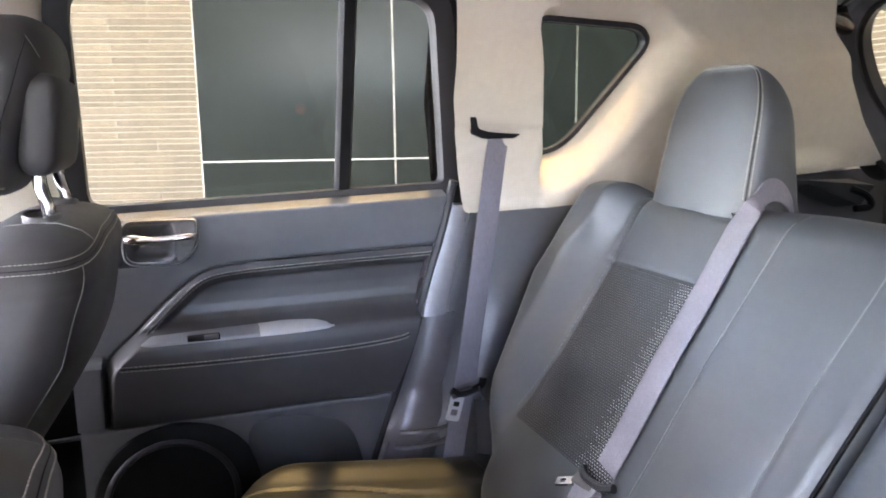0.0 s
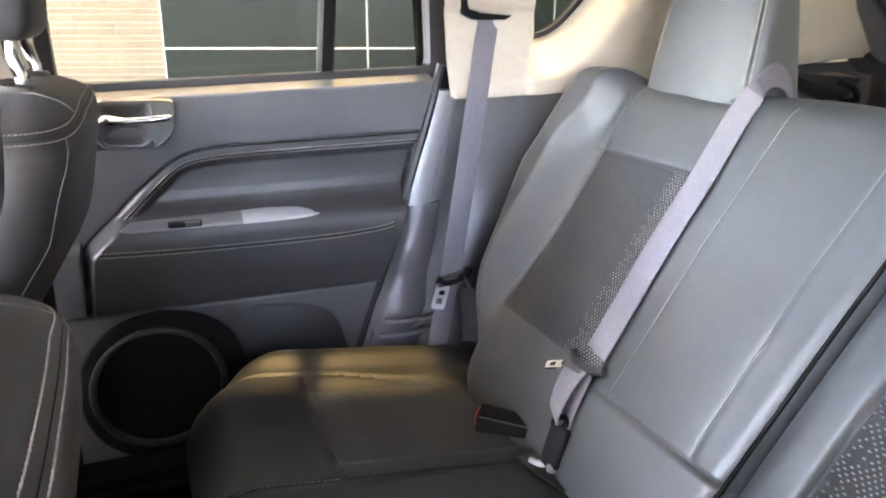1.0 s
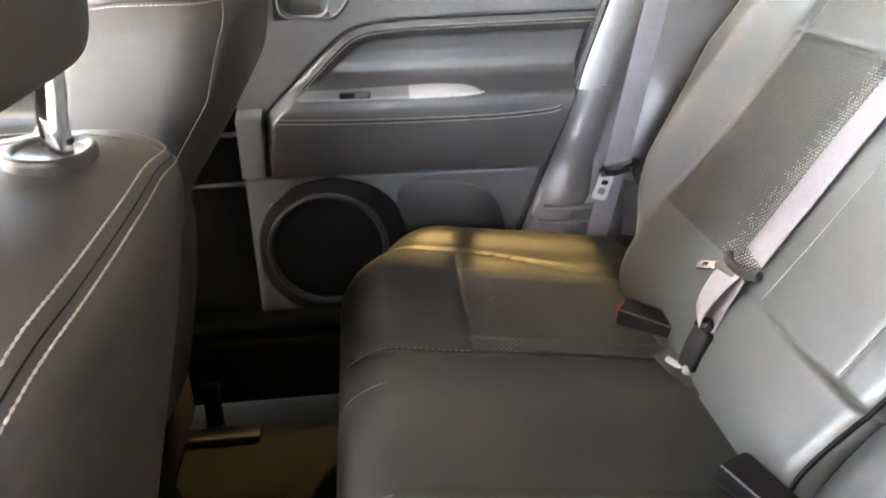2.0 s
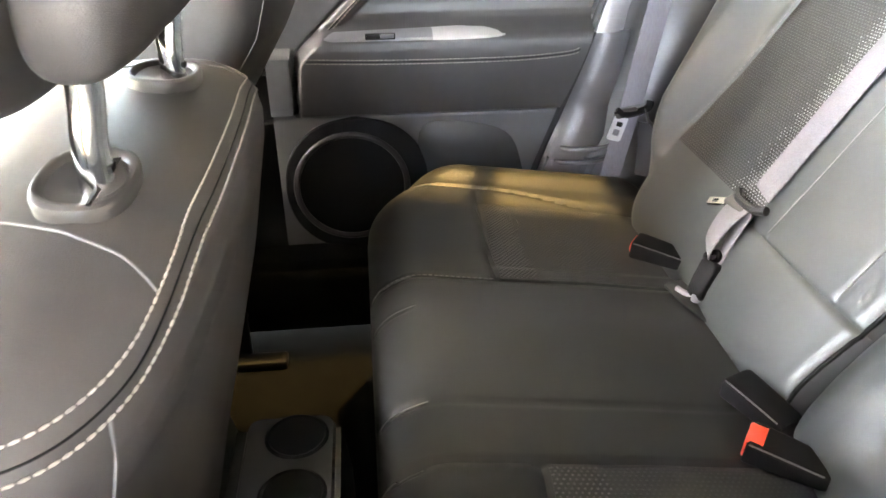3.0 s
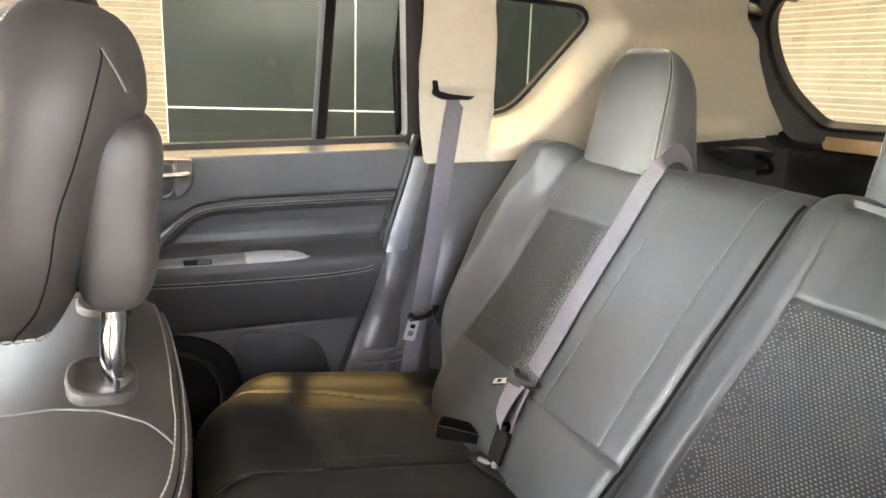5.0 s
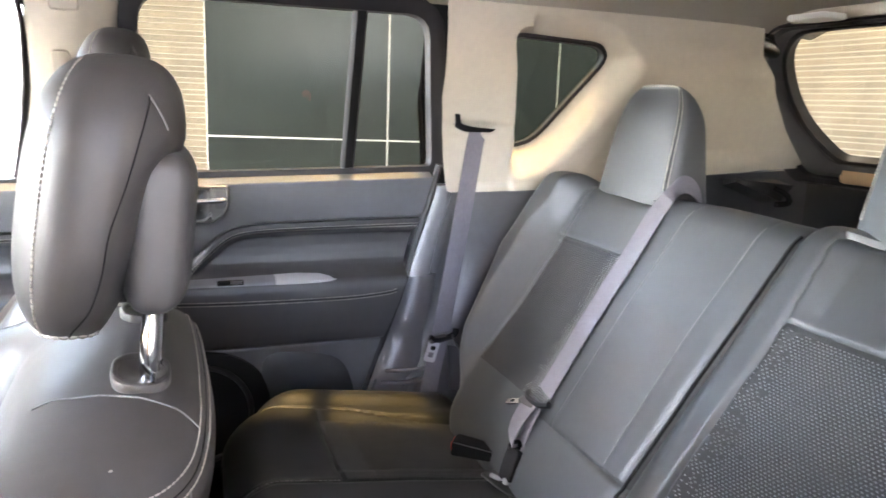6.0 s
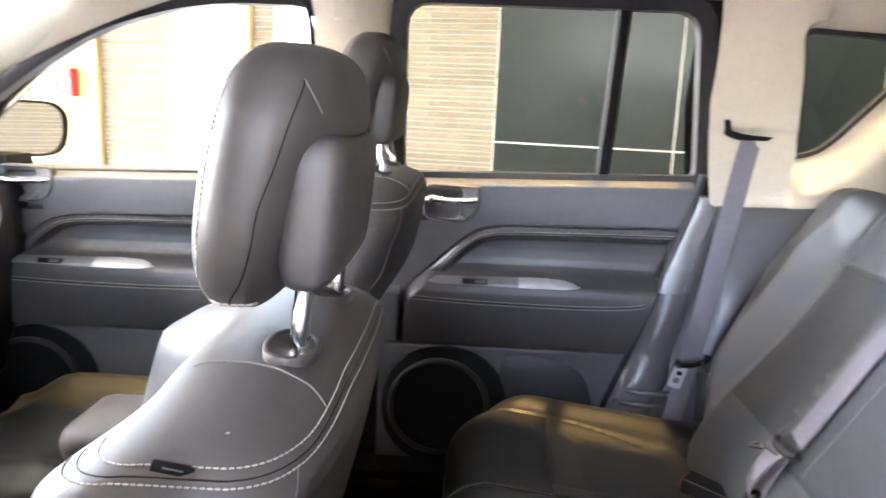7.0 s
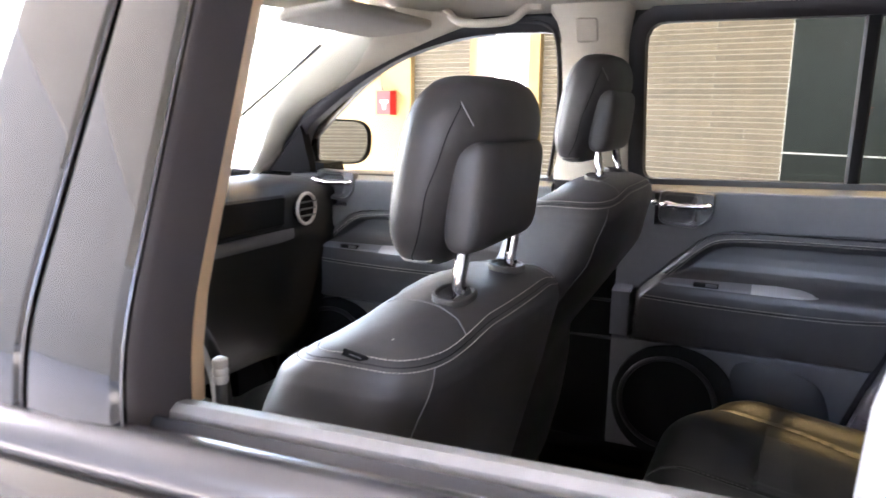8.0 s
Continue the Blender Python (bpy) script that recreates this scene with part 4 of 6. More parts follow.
def rest(seat, y0, y1):
    """The fixed leather-covered head restraint of a rear seat."""
    yc, hy = (y0 + y1) / 2, (y1 - y0) / 2
    n = 72
    rings = []
    for k in range(34):
        u = max(0.0, (k - 14) / 19)
        c = math.cos(u * math.pi / 2 * 0.985)
        z = 1.118 + (0.128 * k / 14 if k < 15 else 0.128 + 0.094 * math.sin(u * math.pi / 2) ** 0.95)
        t = (z - 1.118) / 0.222
        w = hy * (1.0 - 0.15 * t) * c ** 0.52
        face = 0.628 + 0.060 * t + 0.022 * (1 - c)
        rear_x = 0.750 - 0.014 * t - 0.050 * (1 - c ** 1.2)
        hx = max(0.004, (rear_x - face) / 2 * (1 if c > 0.3 else 0.4 + 2.0 * c))
        rings.append([V((face + rear_x) / 2 + a - 0.005 * (1 - (b / max(w, 0.01)) ** 2) * (a < 0), yc + 0.010 * t + b, z) for a, b in oval(hx, w, 4.6, n)])
    hr = part("head_restraint", loft(rings), REAR_LEATHER, seat, "tall leather-covered head restraint", sharp=50)
    # double stitched seam up the near front edge, over the top and down the far one
    near_i, far_i, top_k = 45, 27, 29
    for off in (0, 1):
        ni, fi, tk = near_i + off * 2, far_i - off * 2, top_k + off
        q = [rings[k][ni] for k in range(3, tk)] + [rings[tk][i] for i in range(ni - 1, fi, -1)] + [rings[k][fi] for k in range(tk, 3, -1)]
        c = V(0.70, yc, 1.24)
        q = curve([p + unit(p - c) * 0.0010 for p in q], 160)
        part("stitching", stitches(q, 0.004, 0.0008, 0.0010), THREAD, hr, "grey stitching")
    q = [rings[k][near_i + 1] for k in range(2, 28)]
    part("seam", tube(curve(q, 60), 0.0011, 6), BLACK, hr, "dark sewn seam")
    q = [rings[k][int(60 - 4 * k / 26)] + V(0, -0.0002, 0) for k in range(2, 29)]
    part("stitching", stitches(curve(q, 60), 0.004, 0.002, 0.0006), THREAD_DIM, hr, "grey stitching")
    return hr


wide = seat_back("bench_seat", wide_off, wide_edge, "wide charcoal leather rear seat back with woven insert, upright")
def wide_insert(u, v, h):
    y = 0.135 + (wide_seam(v) - 0.139) * u
    return back_at(v, y, wide_off(v, y)[0] + h)


insert(wide, wide_insert, 0.0, 1.0, s_of(0.766), s_of(1.026), across=0.265, free=0.28, shaded=MESHDOT_HALF_SHADE)
rest(wide, 0.166, 0.408)
for fn, nm in ((line_a, "a"), (line_b, "b")):
    ss = np.linspace(s_of(0.760), s_of(1.125), 60)
    part("seam", tube([back_at(s, fn(s) + 0.002, wide_off(s, fn(s) + 0.002)[0] + 0.0003) for s in ss], 0.0008, 6), THREAD_DIM, wide, "grey sewn seam")
edge_s = np.linspace(s_of(0.70), S_TOP - 0.06, 60)
part("edge_seam", tube([back_at(s, wide_off(s, 0)[1] - 0.016, wide_off(s, wide_off(s, 0)[1] - 0.016)[0] + 0.0002) for s in edge_s], 0.0009, 6), THREAD_DIM, wide, "grey seam along the outer edge")
# a black tube stands in for the shade of the gap at the split
part("edge_line", tube([back_at(s, wide_edge(s) + 0.012, wide_off(s, wide_edge(s) + 0.012)[0]) for s in np.linspace(0.05, S_TOP - 0.03, 60)], 0.0028, 8), BLACK, wide, "black line painted for the shaded gap along the split")
part("stitching", stitches([back_at(s, 0.405 + 0.026 * smooth01((s_of(0.95) - s) / 0.25), wide_off(s, 0.405 + 0.026 * smooth01((s_of(0.95) - s) / 0.25))[0] + 0.0006) for s in np.linspace(s_of(0.78), s_of(1.12), 50)], 0.006, 0.003, 0.0007), THREAD_DIM, wide, "grey stitching")


def small_lo(s):
    return -0.690


def small_hi(s):
    return wide_edge(s) - 0.010


def small_seam(s):
    return -0.236 + 0.022 * smooth01((s_of(1.02) - s) / 0.3)


def small_off(s, y):
    hi = small_hi(s)
    o = 0.014
    o += 0.014 * smooth01((y - (hi - 0.11)) / 0.05) * smooth01((s - 0.05) / 0.15)
    o += 0.030 * smooth01((-0.505 - y) / 0.07)
    o += 0.007 * smooth01((s_of(0.775) - s) / 0.09)
    e = small_seam(s)
    if s_of(0.757) < s < s_of(1.13):
        o += groove(y - e, 0.0035, 0.005) + groove(y + 0.470, 0.0035, 0.005)
    if -0.470 < y < e:
        o += groove(s - s_of(1.014), 0.0035, 0.004) + groove(s - s_of(0.757), 0.0035, 0.004) + groove(s - s_of(1.130), 0.005, 0.010)
    o += roll(hi - y, 0.040) + roll(y - small_lo(s), 0.05)
    o += roll(S_TOP - s, 0.055) + roll(s, 0.100)
    o += 0.0016 * noise.noise((s * 11, y * 13, 2.3)) + 0.0022 * noise.noise((s * 4, y * 5, 9.0))
    return o, hi


small = seat_back("bench_seat", small_off, small_lo, "narrow charcoal leather rear seat back with woven insert, beside the split", 170, 150)
def small_insert(u, v, h):
    y = -0.464 + (small_seam(v) + 0.460) * u
    return back_at(v, y, small_off(v, y)[0] + h)


insert(small, small_insert, 0.0, 1.0, s_of(0.764), s_of(1.009), across=0.235)
rest(small, -0.455, -0.217)


# ---- rear cushion ----
def cush_front(y):
    """The front edge's place; the far corner is rounded."""
    return -0.135 + 0.115 * smooth01((y - 0.36) / 0.26) ** 1.5 + 0.015 * smooth01((-0.3 - y) / 0.3)


def cush_top(x, y):
    z = 0.672 - 0.14 * (x - 0.0)
    z += 0.012 * math.exp(-((y - 0.03) / 0.10) ** 2)
    z -= 0.010 * smooth01((y - 0.20) / 0.03) * smooth01((0.48 - y) / 0.05) * smooth01((x - 0.03) / 0.04)
    z += 0.012 * smooth01((y - 0.50) / 0.05)
    z -= 0.010 * smooth01((-0.19 - y) / 0.03)
    f = cush_front(y)
    e = x - f
    z += roll(e, 0.085, 0.9)
    z += roll(0.612 - y, 0.06, 0.9) + roll(0.40 - x, 0.05, 0.7)
    if x > f + 0.02:
        z += groove(y - 0.172, 0.004, 0.005) + groove(y + 0.092, 0.003, 0.002) + groove(y + 0.180, 0.004, 0.005)
    if y > 0.176:
        z += groove(x - (0.045 + 0.05 * (y - 0.176)), 0.004, 0.005) * smooth01((0.49 - y) / 0.02)
        z += groove(y - (0.492 - 0.05 * smooth01((x - 0.05) / 0.3)), 0.004, 0.006)
    if y < -0.18:
        z += groove(x - 0.03, 0.004, 0.005)
    # sewn pleats over the front roll
    for yy in (0.171, 0.084, -0.095, -0.185):
        z += groove(y - yy, 0.004, 0.004) * smooth01((0.06 - e) / 0.02)
    z += 0.002 * noise.noise((x * 7, y * 6, 1.3))
    return z


cush = thing("rear_seat_cushion", (0.1, -0.04, 0.45), "leather rear bench cushion with woven inserts, shade painted in as black", "rear seat cushion")
fr, bk = [], []
for i in range(230):
    y = -0.690 + (0.612 + 0.690) * i / 229
    r1, r2 = [], []
    f = cush_front(y)
    for j in range(120):
        if j < 22:
            q = j / 22
            x, z = f + 0.018 * (1 - q) ** 2, 0.44 + (cush_top(f, y) - 0.44) * q
        else:
            x = f + (0.40 - f) * ((j - 22) / 97) ** 1.15
            z = cush_top(x, y)
        r1.append((x, y, z))
        r2.append((max(x, f + 0.05), y, 0.40))
    fr.append(r1)
    bk.append(r2)
# darker than the seat backs because shade is painted into its leather
part("padding", shell(fr, bk), LEATHER_SHADED, cush, "leather padding with sewn panels, darkened for shade")
insert(cush, lambda u, v, h: V(u, v, cush_top(u, v) + h), 0.054, 0.325, 0.178, 0.440, thread=MESHDOT_HALF_SHADE, free=0.20)
insert(cush, lambda u, v, h: V(u, v, cush_top(u, v) + h), 0.038, 0.325, -0.46, -0.186, thread=MESHDOT_HALF_SHADE, free=0.20)
part("stitching", stitches([(x, 0.176, cush_top(x, 0.176) + 0.0006) for x in np.linspace(cush_front(0.176) + 0.012, 0.05, 20)], 0.006, 0.002, 0.0010), THREAD_DIM, cush, "grey stitching")
for yy in (0.171, 0.084, -0.095, -0.185):
    part("pleat_seam", tube([(x, yy + 0.004, cush_top(x, yy + 0.004) + 0.0004) for x in np.linspace(cush_front(yy) + 0.004, cush_front(yy) + 0.060, 20)], 0.0008, 6), THREAD_DIM, cush, "grey sewn pleat")
part("stitching", stitches([(x, y, cush_top(x, y) + 0.0006) for x, y in zip(np.linspace(0.04, 0.36, 50), np.linspace(0.588, 0.590, 50))], 0.004, 0.003, 0.0008), THREAD_DIM, cush, "grey stitching")


# ---- front seats ----
def front_seat(yc, zup, marked, label):
    def at(x, y, z):
        return V(x, yc + y, z + zup)
    hd = 0.0 if marked else -0.027
    seat = thing("front_seat", at(-0.5, 0, 0.3), label, "car seat", "front seats")
    n = 88
    rings = []
    spec = [  # height, middle, half depth, half width, squareness
        (0.50, -0.395, 0.075, 0.215, 3.2), (0.60, -0.375, 0.078, 0.232, 3.2), (0.70, -0.351, 0.077, 0.246, 3.2), (0.80, -0.327, 0.077, 0.250, 3.2),
        (0.90, -0.301, 0.077, 0.246, 3.2), (0.97, -0.283, 0.077, 0.238, 3.2), (1.02, -0.272, 0.076, 0.229, 3.1), (1.045, -0.267, 0.076, 0.224, 3.1),
        (1.060, -0.265, 0.075, 0.219, 3.1), (1.073, -0.264, 0.072, 0.213, 3.0), (1.083, -0.263, 0.065, 0.202, 2.9), (1.091, -0.263, 0.053, 0.178, 2.8), (1.097, -0.264, 0.038, 0.135, 2.6), (1.100, -0.265, 0.014, 0.06, 2.4)]
    zs = [q[0] for q in spec]

    def ring(z):
        m, hx, hy, pw = (float(np.interp(z, zs, [q[k] for q in spec])) for k in (1, 2, 3, 4))
        out = []
        for a, b in oval(hx, hy, pw, n):
            # side wings stand forward; the shoulders fall away outward
            wing = -0.055 * smooth01((abs(b) - 0.10) / 0.11) * (smooth01((1.105 - z) / 0.05) if a < 0 else 0.22 * smooth01((1.09 - z) / 0.2))
            if marked and a < 0:
                wing -= 0.068 * smooth01((b - 0.05) / 0.10) * smooth01((1.115 - z) / 0.10)
            if not marked:
                # the outer wing tucks in below the shoulder
                wing -= float(np.interp(z, [0.60, 0.70, 0.76, 0.80, 0.885, 0.96], [0.060, 0.070, 0.085, 0.080, 0.034, 0.0])) * (0.80 + 0.20 * smooth01((b + 0.02) / 0.16))
            fall = -0.012 * smooth01((abs(b) - 0.08) / 0.13) * smooth01((z - 1.0) / 0.06)
            slope = -0.10 * max(0.0, -(a)) * smooth01((z - 1.0) / 0.06)
            out.append(at(m + a + wing, b, z + fall + slope))
        return out

    zz = list(np.linspace(0.50, 1.02, 30)) + list(np.linspace(1.03, 1.100, 24))
    rings = [ring(z) for z in zz]
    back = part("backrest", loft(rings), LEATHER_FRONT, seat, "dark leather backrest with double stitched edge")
    tree = BVHTree.FromPolygons([tuple(v) for v in loft(rings)[0]], loft(rings)[1])

    def lay(x, y, lift=0.0):
        """The place on the backrest's top over x, y."""
        hit = tree.ray_cast(Vector(at(x, y, 1.4)), Vector((0, 0, -1)))[0]
        return V(*hit) + V(0, 0, lift) if hit is not None else at(x, y, 1.08 + lift)

    # double stitched welt round the shoulder, a dark groove between the rows
    def welt(drop):
        line = []
        for i in range(-32, 33):
            z = 1.0845 - 0.006 * smooth01((abs(i) - 3) / 9) - drop
            r = ring(z)
            c = sum(r) / len(r)
            line.append(r[i % n] + unit(r[i % n] - c) * 0.0004 + V(0, 0, 0.0004))
        return curve(line, 300)
    for drop in (0.0, 0.0088):
        part("stitching", stitches(welt(drop), 0.0034, 0.0010, 0.00075), THREAD, back, "pale stitching round the shoulder")
    part("welt_groove", tube([q - V(0, 0, 0.0006) for q in welt(0.0045)], 0.0005, 6), BLACK, back, "dark groove between the rows")
    for i0 in ((13, -13) if marked else (8, -13)):
        part("seam", tube([ring(z)[i0 % n] + V(0.0002, 0, 0) for z in np.linspace(1.070, 0.62, 34)], 0.0008, 6), THREAD_DIM, back, "pale seam down the back")
    if not marked:
        part("seam", tube(curve([ring(z)[i % n] + V(0.0002, 0.0002, 0) for z, i in ((0.905, 9), (0.94, 12), (0.975, 15), (1.000, 17), (1.015, 19))], 30), 0.0008, 6), THREAD_DIM, back, "pale seam across the side wing")
    # cross seams over the top, either side of the posts
    for sg in (-1, 1):
        line = curve([(-0.205, 0.136), (-0.217, 0.127), (-0.237, 0.1195), (-0.262, 0.110), (-0.288, 0.106), (-0.305, 0.105)], 30)
        part("seam", tube([lay(x, y * sg, 0.0003) for x, y in line], 0.0007, 6), THREAD_DIM, back, "pale seam across the top")
    # posts in their sleeves
    for b in (-0.090, 0.060):
        mid = lay(-0.236 + hd * 0.7, b) + V(-0.004, 0.0070, 0.0008)

        def sleeve(k, h, pw=2.5):
            return [mid + V(a * k, q * k, h - 0.10 * a * k - 0.06 * q * k * (1 if b > 0 else -1)) for a, q in oval(0.0190, 0.0285, pw, 40)]
        slv = part("post_sleeve", loft([sleeve(1.00, -0.012), sleeve(1.03, 0.0002), sleeve(1.04, 0.0022), sleeve(1.02, 0.0042), sleeve(0.96, 0.0052), sleeve(0.88, 0.0052), sleeve(0.82, 0.0044), sleeve(0.78, 0.0026), sleeve(0.40, 0.0022), sleeve(0.33, 0.0012)]), SLEEVE, seat, "dark oval guide sleeve")
        if b < 0:
            btn = [V(0.0190 * math.cos(q), -0.006 + 0.0220 * math.sin(q)) for q in np.linspace(-1.15, 1.15, 18)] + [V(0.0085, 0.0155), V(0.0075, 0.0), V(0.0075, -0.0195)]
            part("release_button", loft([[mid + V(x, y, -0.006) for x, y in btn], [mid + V(x, y, 0.0036 - 0.10 * x + 0.06 * y) for x, y in btn], [mid + V(x, y, 0.0060 - 0.10 * x + 0.06 * y) for x, y in scaled(btn, 0.002)]]), SLEEVE, slv, "rounded release button")
            part("button_gap", tube([mid + V(x, y, 0.0050 - 0.10 * x + 0.06 * y) for x, y in [btn[17], btn[18], btn[19], btn[20], btn[0]]], 0.0011, 6), BLACK, slv)
        pts = curve([at(-0.234 + hd * 0.7, b, 1.085), at(-0.233 + hd * 0.7, b, 1.108), at(-0.233 + hd * 0.8, b + 0.001, 1.120), at(-0.231 + hd, b + 0.004, 1.140), at(-0.230 + hd, b + 0.006, 1.180)], 18)
        post = part("post", tube(pts, 0.0072, 12), CHROME, seat, "polished steel headrest post")
        part("notch", rbox(at(-0.2262 + hd * 0.7, b - 0.001, 1.1085), (0.0016, 0.006, 0.003), 0.0006), BLACK, post)
    # headrest: padded front and rounded block behind
    rr = []
    for k in range(34):
        f = k / 33
        q = math.pi * (f - 0.5)
        zc, h = 1.218, 0.0975
        w = max(0.0, 1 - abs(math.sin(q)) ** 3.2) ** (1 / 2.6)
        z = zc + h * math.sin(q)
        lean = 0.16 * (z - zc)
        bulge = -0.003 * (1 - ((z - zc) / h) ** 2)
        rear = 0.55 + 0.42 * min(1, max(0, (z - 1.135) / 0.105)) + 0.23 * smooth01((z - 1.236) / 0.020)
        rr.append([at(-0.262 + hd + lean + a * (rear if a > 0 else 1.0) + (bulge if a < 0 else 0) + 0.010 * (1 - (b / 0.13) ** 2) * (-1 if a < 0 else 0.3), b, z) for a, b in oval(max(0.004, 0.042 * w), max(0.006, 0.128 * (0.25 + 0.75 * w)), 2.7, 60)])
    hr = part("headrest", loft(rr), LEATHER_FRONT, seat, "leather headrest with stitched edge")
    for idx in (20, 40):
        part("stitching", stitches(curve([rr[k][idx] + V(-0.0005, 0, 0) for k in range(3, 31)], 120), 0.0030, 0.0010, 0.0009), THREAD, hr, "pale stitching")
    low_mid = sum(rr[5]) / 60
    low_line = [rr[5][i] + unit(rr[5][i] - low_mid) * 0.0008 for i in range(9, 52)]
    part("stitching", stitches(curve(low_line, 160), 0.0048, 0.0008, 0.0018), THREAD, hr, "pale corded stitching")
    for sg in (1, -1):
        part("seam", tube(curve([rr[k][int(30 + sg * -(15.5 + 4.5 * (k - 4) / 24))] + V(0.0002, 0.0003 * sg, 0) for k in (4, 6, 9, 12, 15, 18, 21, 24, 25)], 60), 0.0006, 6), BLACK, hr, "dark sewn seam")
        v_line = [rr[25][int(30 + sg * -19)], rr[24][int(30 + sg * -20)], rr[23][int(30 + sg * -21)], rr[22][int(30 + sg * -22)]]
        part("seam", tube(curve([q + V(0.0004, 0.0006 * sg, 0.0003) for q in v_line], 20), 0.0006, 6), THREAD_DIM, hr, "pale seam under the hood")
    pad = []
    for k in range(24):
        f = k / 23
        q = math.pi * (f - 0.5)
        w = max(0.0, 1 - abs(math.sin(q)) ** 6.0) ** (1 / 2.6)
        z = 1.1975 + 0.0545 * math.sin(q)
        pad.append([at(-0.224 + hd + 0.10 * (z - 1.20) + a, b - 0.014, z) for a, b in oval(max(0.003, 0.024 * w), max(0.004, 0.094 * (0.80 + 0.20 * w)), 4.2, 48)])
    part("headrest_back", loft(pad), LEATHER_FRONT, seat, "rounded leather block behind the headrest")
    # base cushion
    rows = []
    for k in range(20):
        f = k / 19
        x = -1.03 + 0.555 * f
        h = 0.150 - 0.02 * f
        hw = 0.255 * (0.90 + 0.10 * smooth01(f * 3))
        rows.append([at(x, b, 0.535 - zup * 0.5 + max(c, -0.07) + 0.030 * smooth01((abs(b) - 0.13) / 0.07) * (1 if c > 0 else 0) - 0.05 * (1 - smooth01(f * 5))) for b, c in oval(hw, h * 0.75, 3.6, 44)])
    # the cushion's leather carries shade in its colour, unlike the backrest
    part("base_cushion", loft(rows), LEATHER_SHADED, seat, "leather seat cushion, darkened for shade")
    part("seat_frame", rbox(at(-0.66, 0, 0.345), (0.48, 0.40, 0.13), 0.02), BLACK, seat)
    for b in (-0.19, 0.19):
        part("seat_runner", rbox(at(-0.62, b, 0.288 - zup), (0.62, 0.04, 0.022), 0.006), BLACK, seat)
        part("runner_post", rbox(at(-0.62, b, 0.30 - zup / 2), (0.3, 0.03, 0.06 + zup), 0.004), BLACK, seat)
    part("runner_cap", rbox(at(-0.400, 0.225, 0.375 - zup), (0.034, 0.026, 0.012), 0.004), BLACK, seat)
    part("runner_strut", rbox(at(-0.400, 0.225, 0.322 - zup), (0.03, 0.02, 0.10), 0.004), BLACK, seat)
    if marked:
        p, q = at(-0.291, -0.214, 1.071), at(-0.266, -0.207, 1.063)
        tag = part("tag", rbox((p + q) / 2, (0.024, 0.0030, 0.007), 0.0008, axes_along(unit(q - p))), BLACK, seat, "small black sewn tag")
        part("tag_mark", rbox((p + q) / 2 + unit(V(-(q - p)[1], (q - p)[0], 0)) * -0.0013, (0.012, 0.0006, 0.0012), 0.0, axes_along(unit(q - p))), HARD_GREY, tag, "grey bar on the tag")
        part("fleck", rbox(lay(-0.255, -0.185, 0.0005), (0.0022, 0.0018, 0.0010), 0.0004), THREAD, seat, "small pale fleck")
    return seat


front_seat(-0.335, 0.0, True, "dark leather driver's seat with pale double stitching and raised headrest")
front_seat(0.325, 0.066, False, "dark leather passenger seat with pale double stitching and raised headrest")

# ---- near side: doors seen from outside through the lowered window ----
SKIN = [(1.066, 0.768), (1.060, 0.782), (1.03, 0.801), (0.97, 0.828), (0.88, 0.852), (0.74, 0.862), (0.60, 0.858), (0.48, 0.846), (0.36, 0.82)]


def skin_panel(x0, x1, sgn=-1):
    front = [[V(x, MID + sgn * y, z + 0.028 * x * smooth01((z - 0.9) / 0.15)) for x in np.linspace(x0, x1, 24)] for z, y in SKIN]
    back = [[p + V(0, -sgn * 0.03, 0) for p in row] for row in front]
    return shell(front, back)


def gap_x(z):
    return -0.395 + 0.08 * (z - 1.085)


def frame_x(z):
    return -0.306 - 0.012 * (z - 1.1)


def near_belt(x):
    return 1.100 + 0.040 * x


near = thing("rear_door", NEAR(0, 0.36, 0), "black rear door, closed, window fully lowered", "car door", "doors of the car")
part("outer_skin", skin_panel(-0.417, 0.40), PAINT, near, "glossy black painted door skin")
prof = [(p[0], p[1]) for p in curve([(0.026, -0.018, 0), (0.044, -0.019, 0), (0.054, -0.013, 0), (0.057, -0.003, 0), (0.053, 0.007, 0), (0.043, 0.014, 0), (0.030, 0.013, 0), (0.024, 0.003, 0), (0.024, -0.012, 0)], 36, True)]


def moulding(x0, x1, p, lift=0.0):
    return loft([[V(x, MID - 0.722 - a - 0.002, near_belt(x) - 0.015 + b + lift) for a, b in p] for x in np.linspace(x0, x1, 12)])


part("belt_moulding", moulding(-0.417, 0.42, prof), MOULDING, near, "satin dark waist moulding")
part("outer_wiper_seal", moulding(-0.335, 0.38, [(0.018, -0.02), (0.021, 0.004), (0.014, 0.012), (0.007, 0.006), (0.006, -0.02)]), RUBBER, near, "black window wiper strip")
# pale because daylight is painted into the sill's colour
part("sill_trim", loft([[V(x, MID - 0.722 + a, near_belt(x) - 0.017 + b) for a, b in ((-0.004, -0.03), (-0.003, 0.012), (0.003, 0.016), (0.012, 0.015), (0.024, 0.010), (0.032, 0.000), (0.036, -0.02), (0.034, -0.09), (0.02, -0.09))] for x in np.linspace(-0.33, 0.40, 14)]), SILL_LIT, near, "inner sill trim, daylight painted in as pale grey")
part("inner_lining", shell([[V(x, MID - 0.672 + 0.006 * math.sin(x * 20), z) for x in np.linspace(-0.32, 0.36, 12)] for z in np.linspace(0.36, 1.05, 20)], [[V(x, MID - 0.74, z) for x in np.linspace(-0.32, 0.36, 12)] for z in np.linspace(0.36, 1.05, 20)]), DOORSKIN, near)
zz_ = np.linspace(1.058, 1.505, 24)


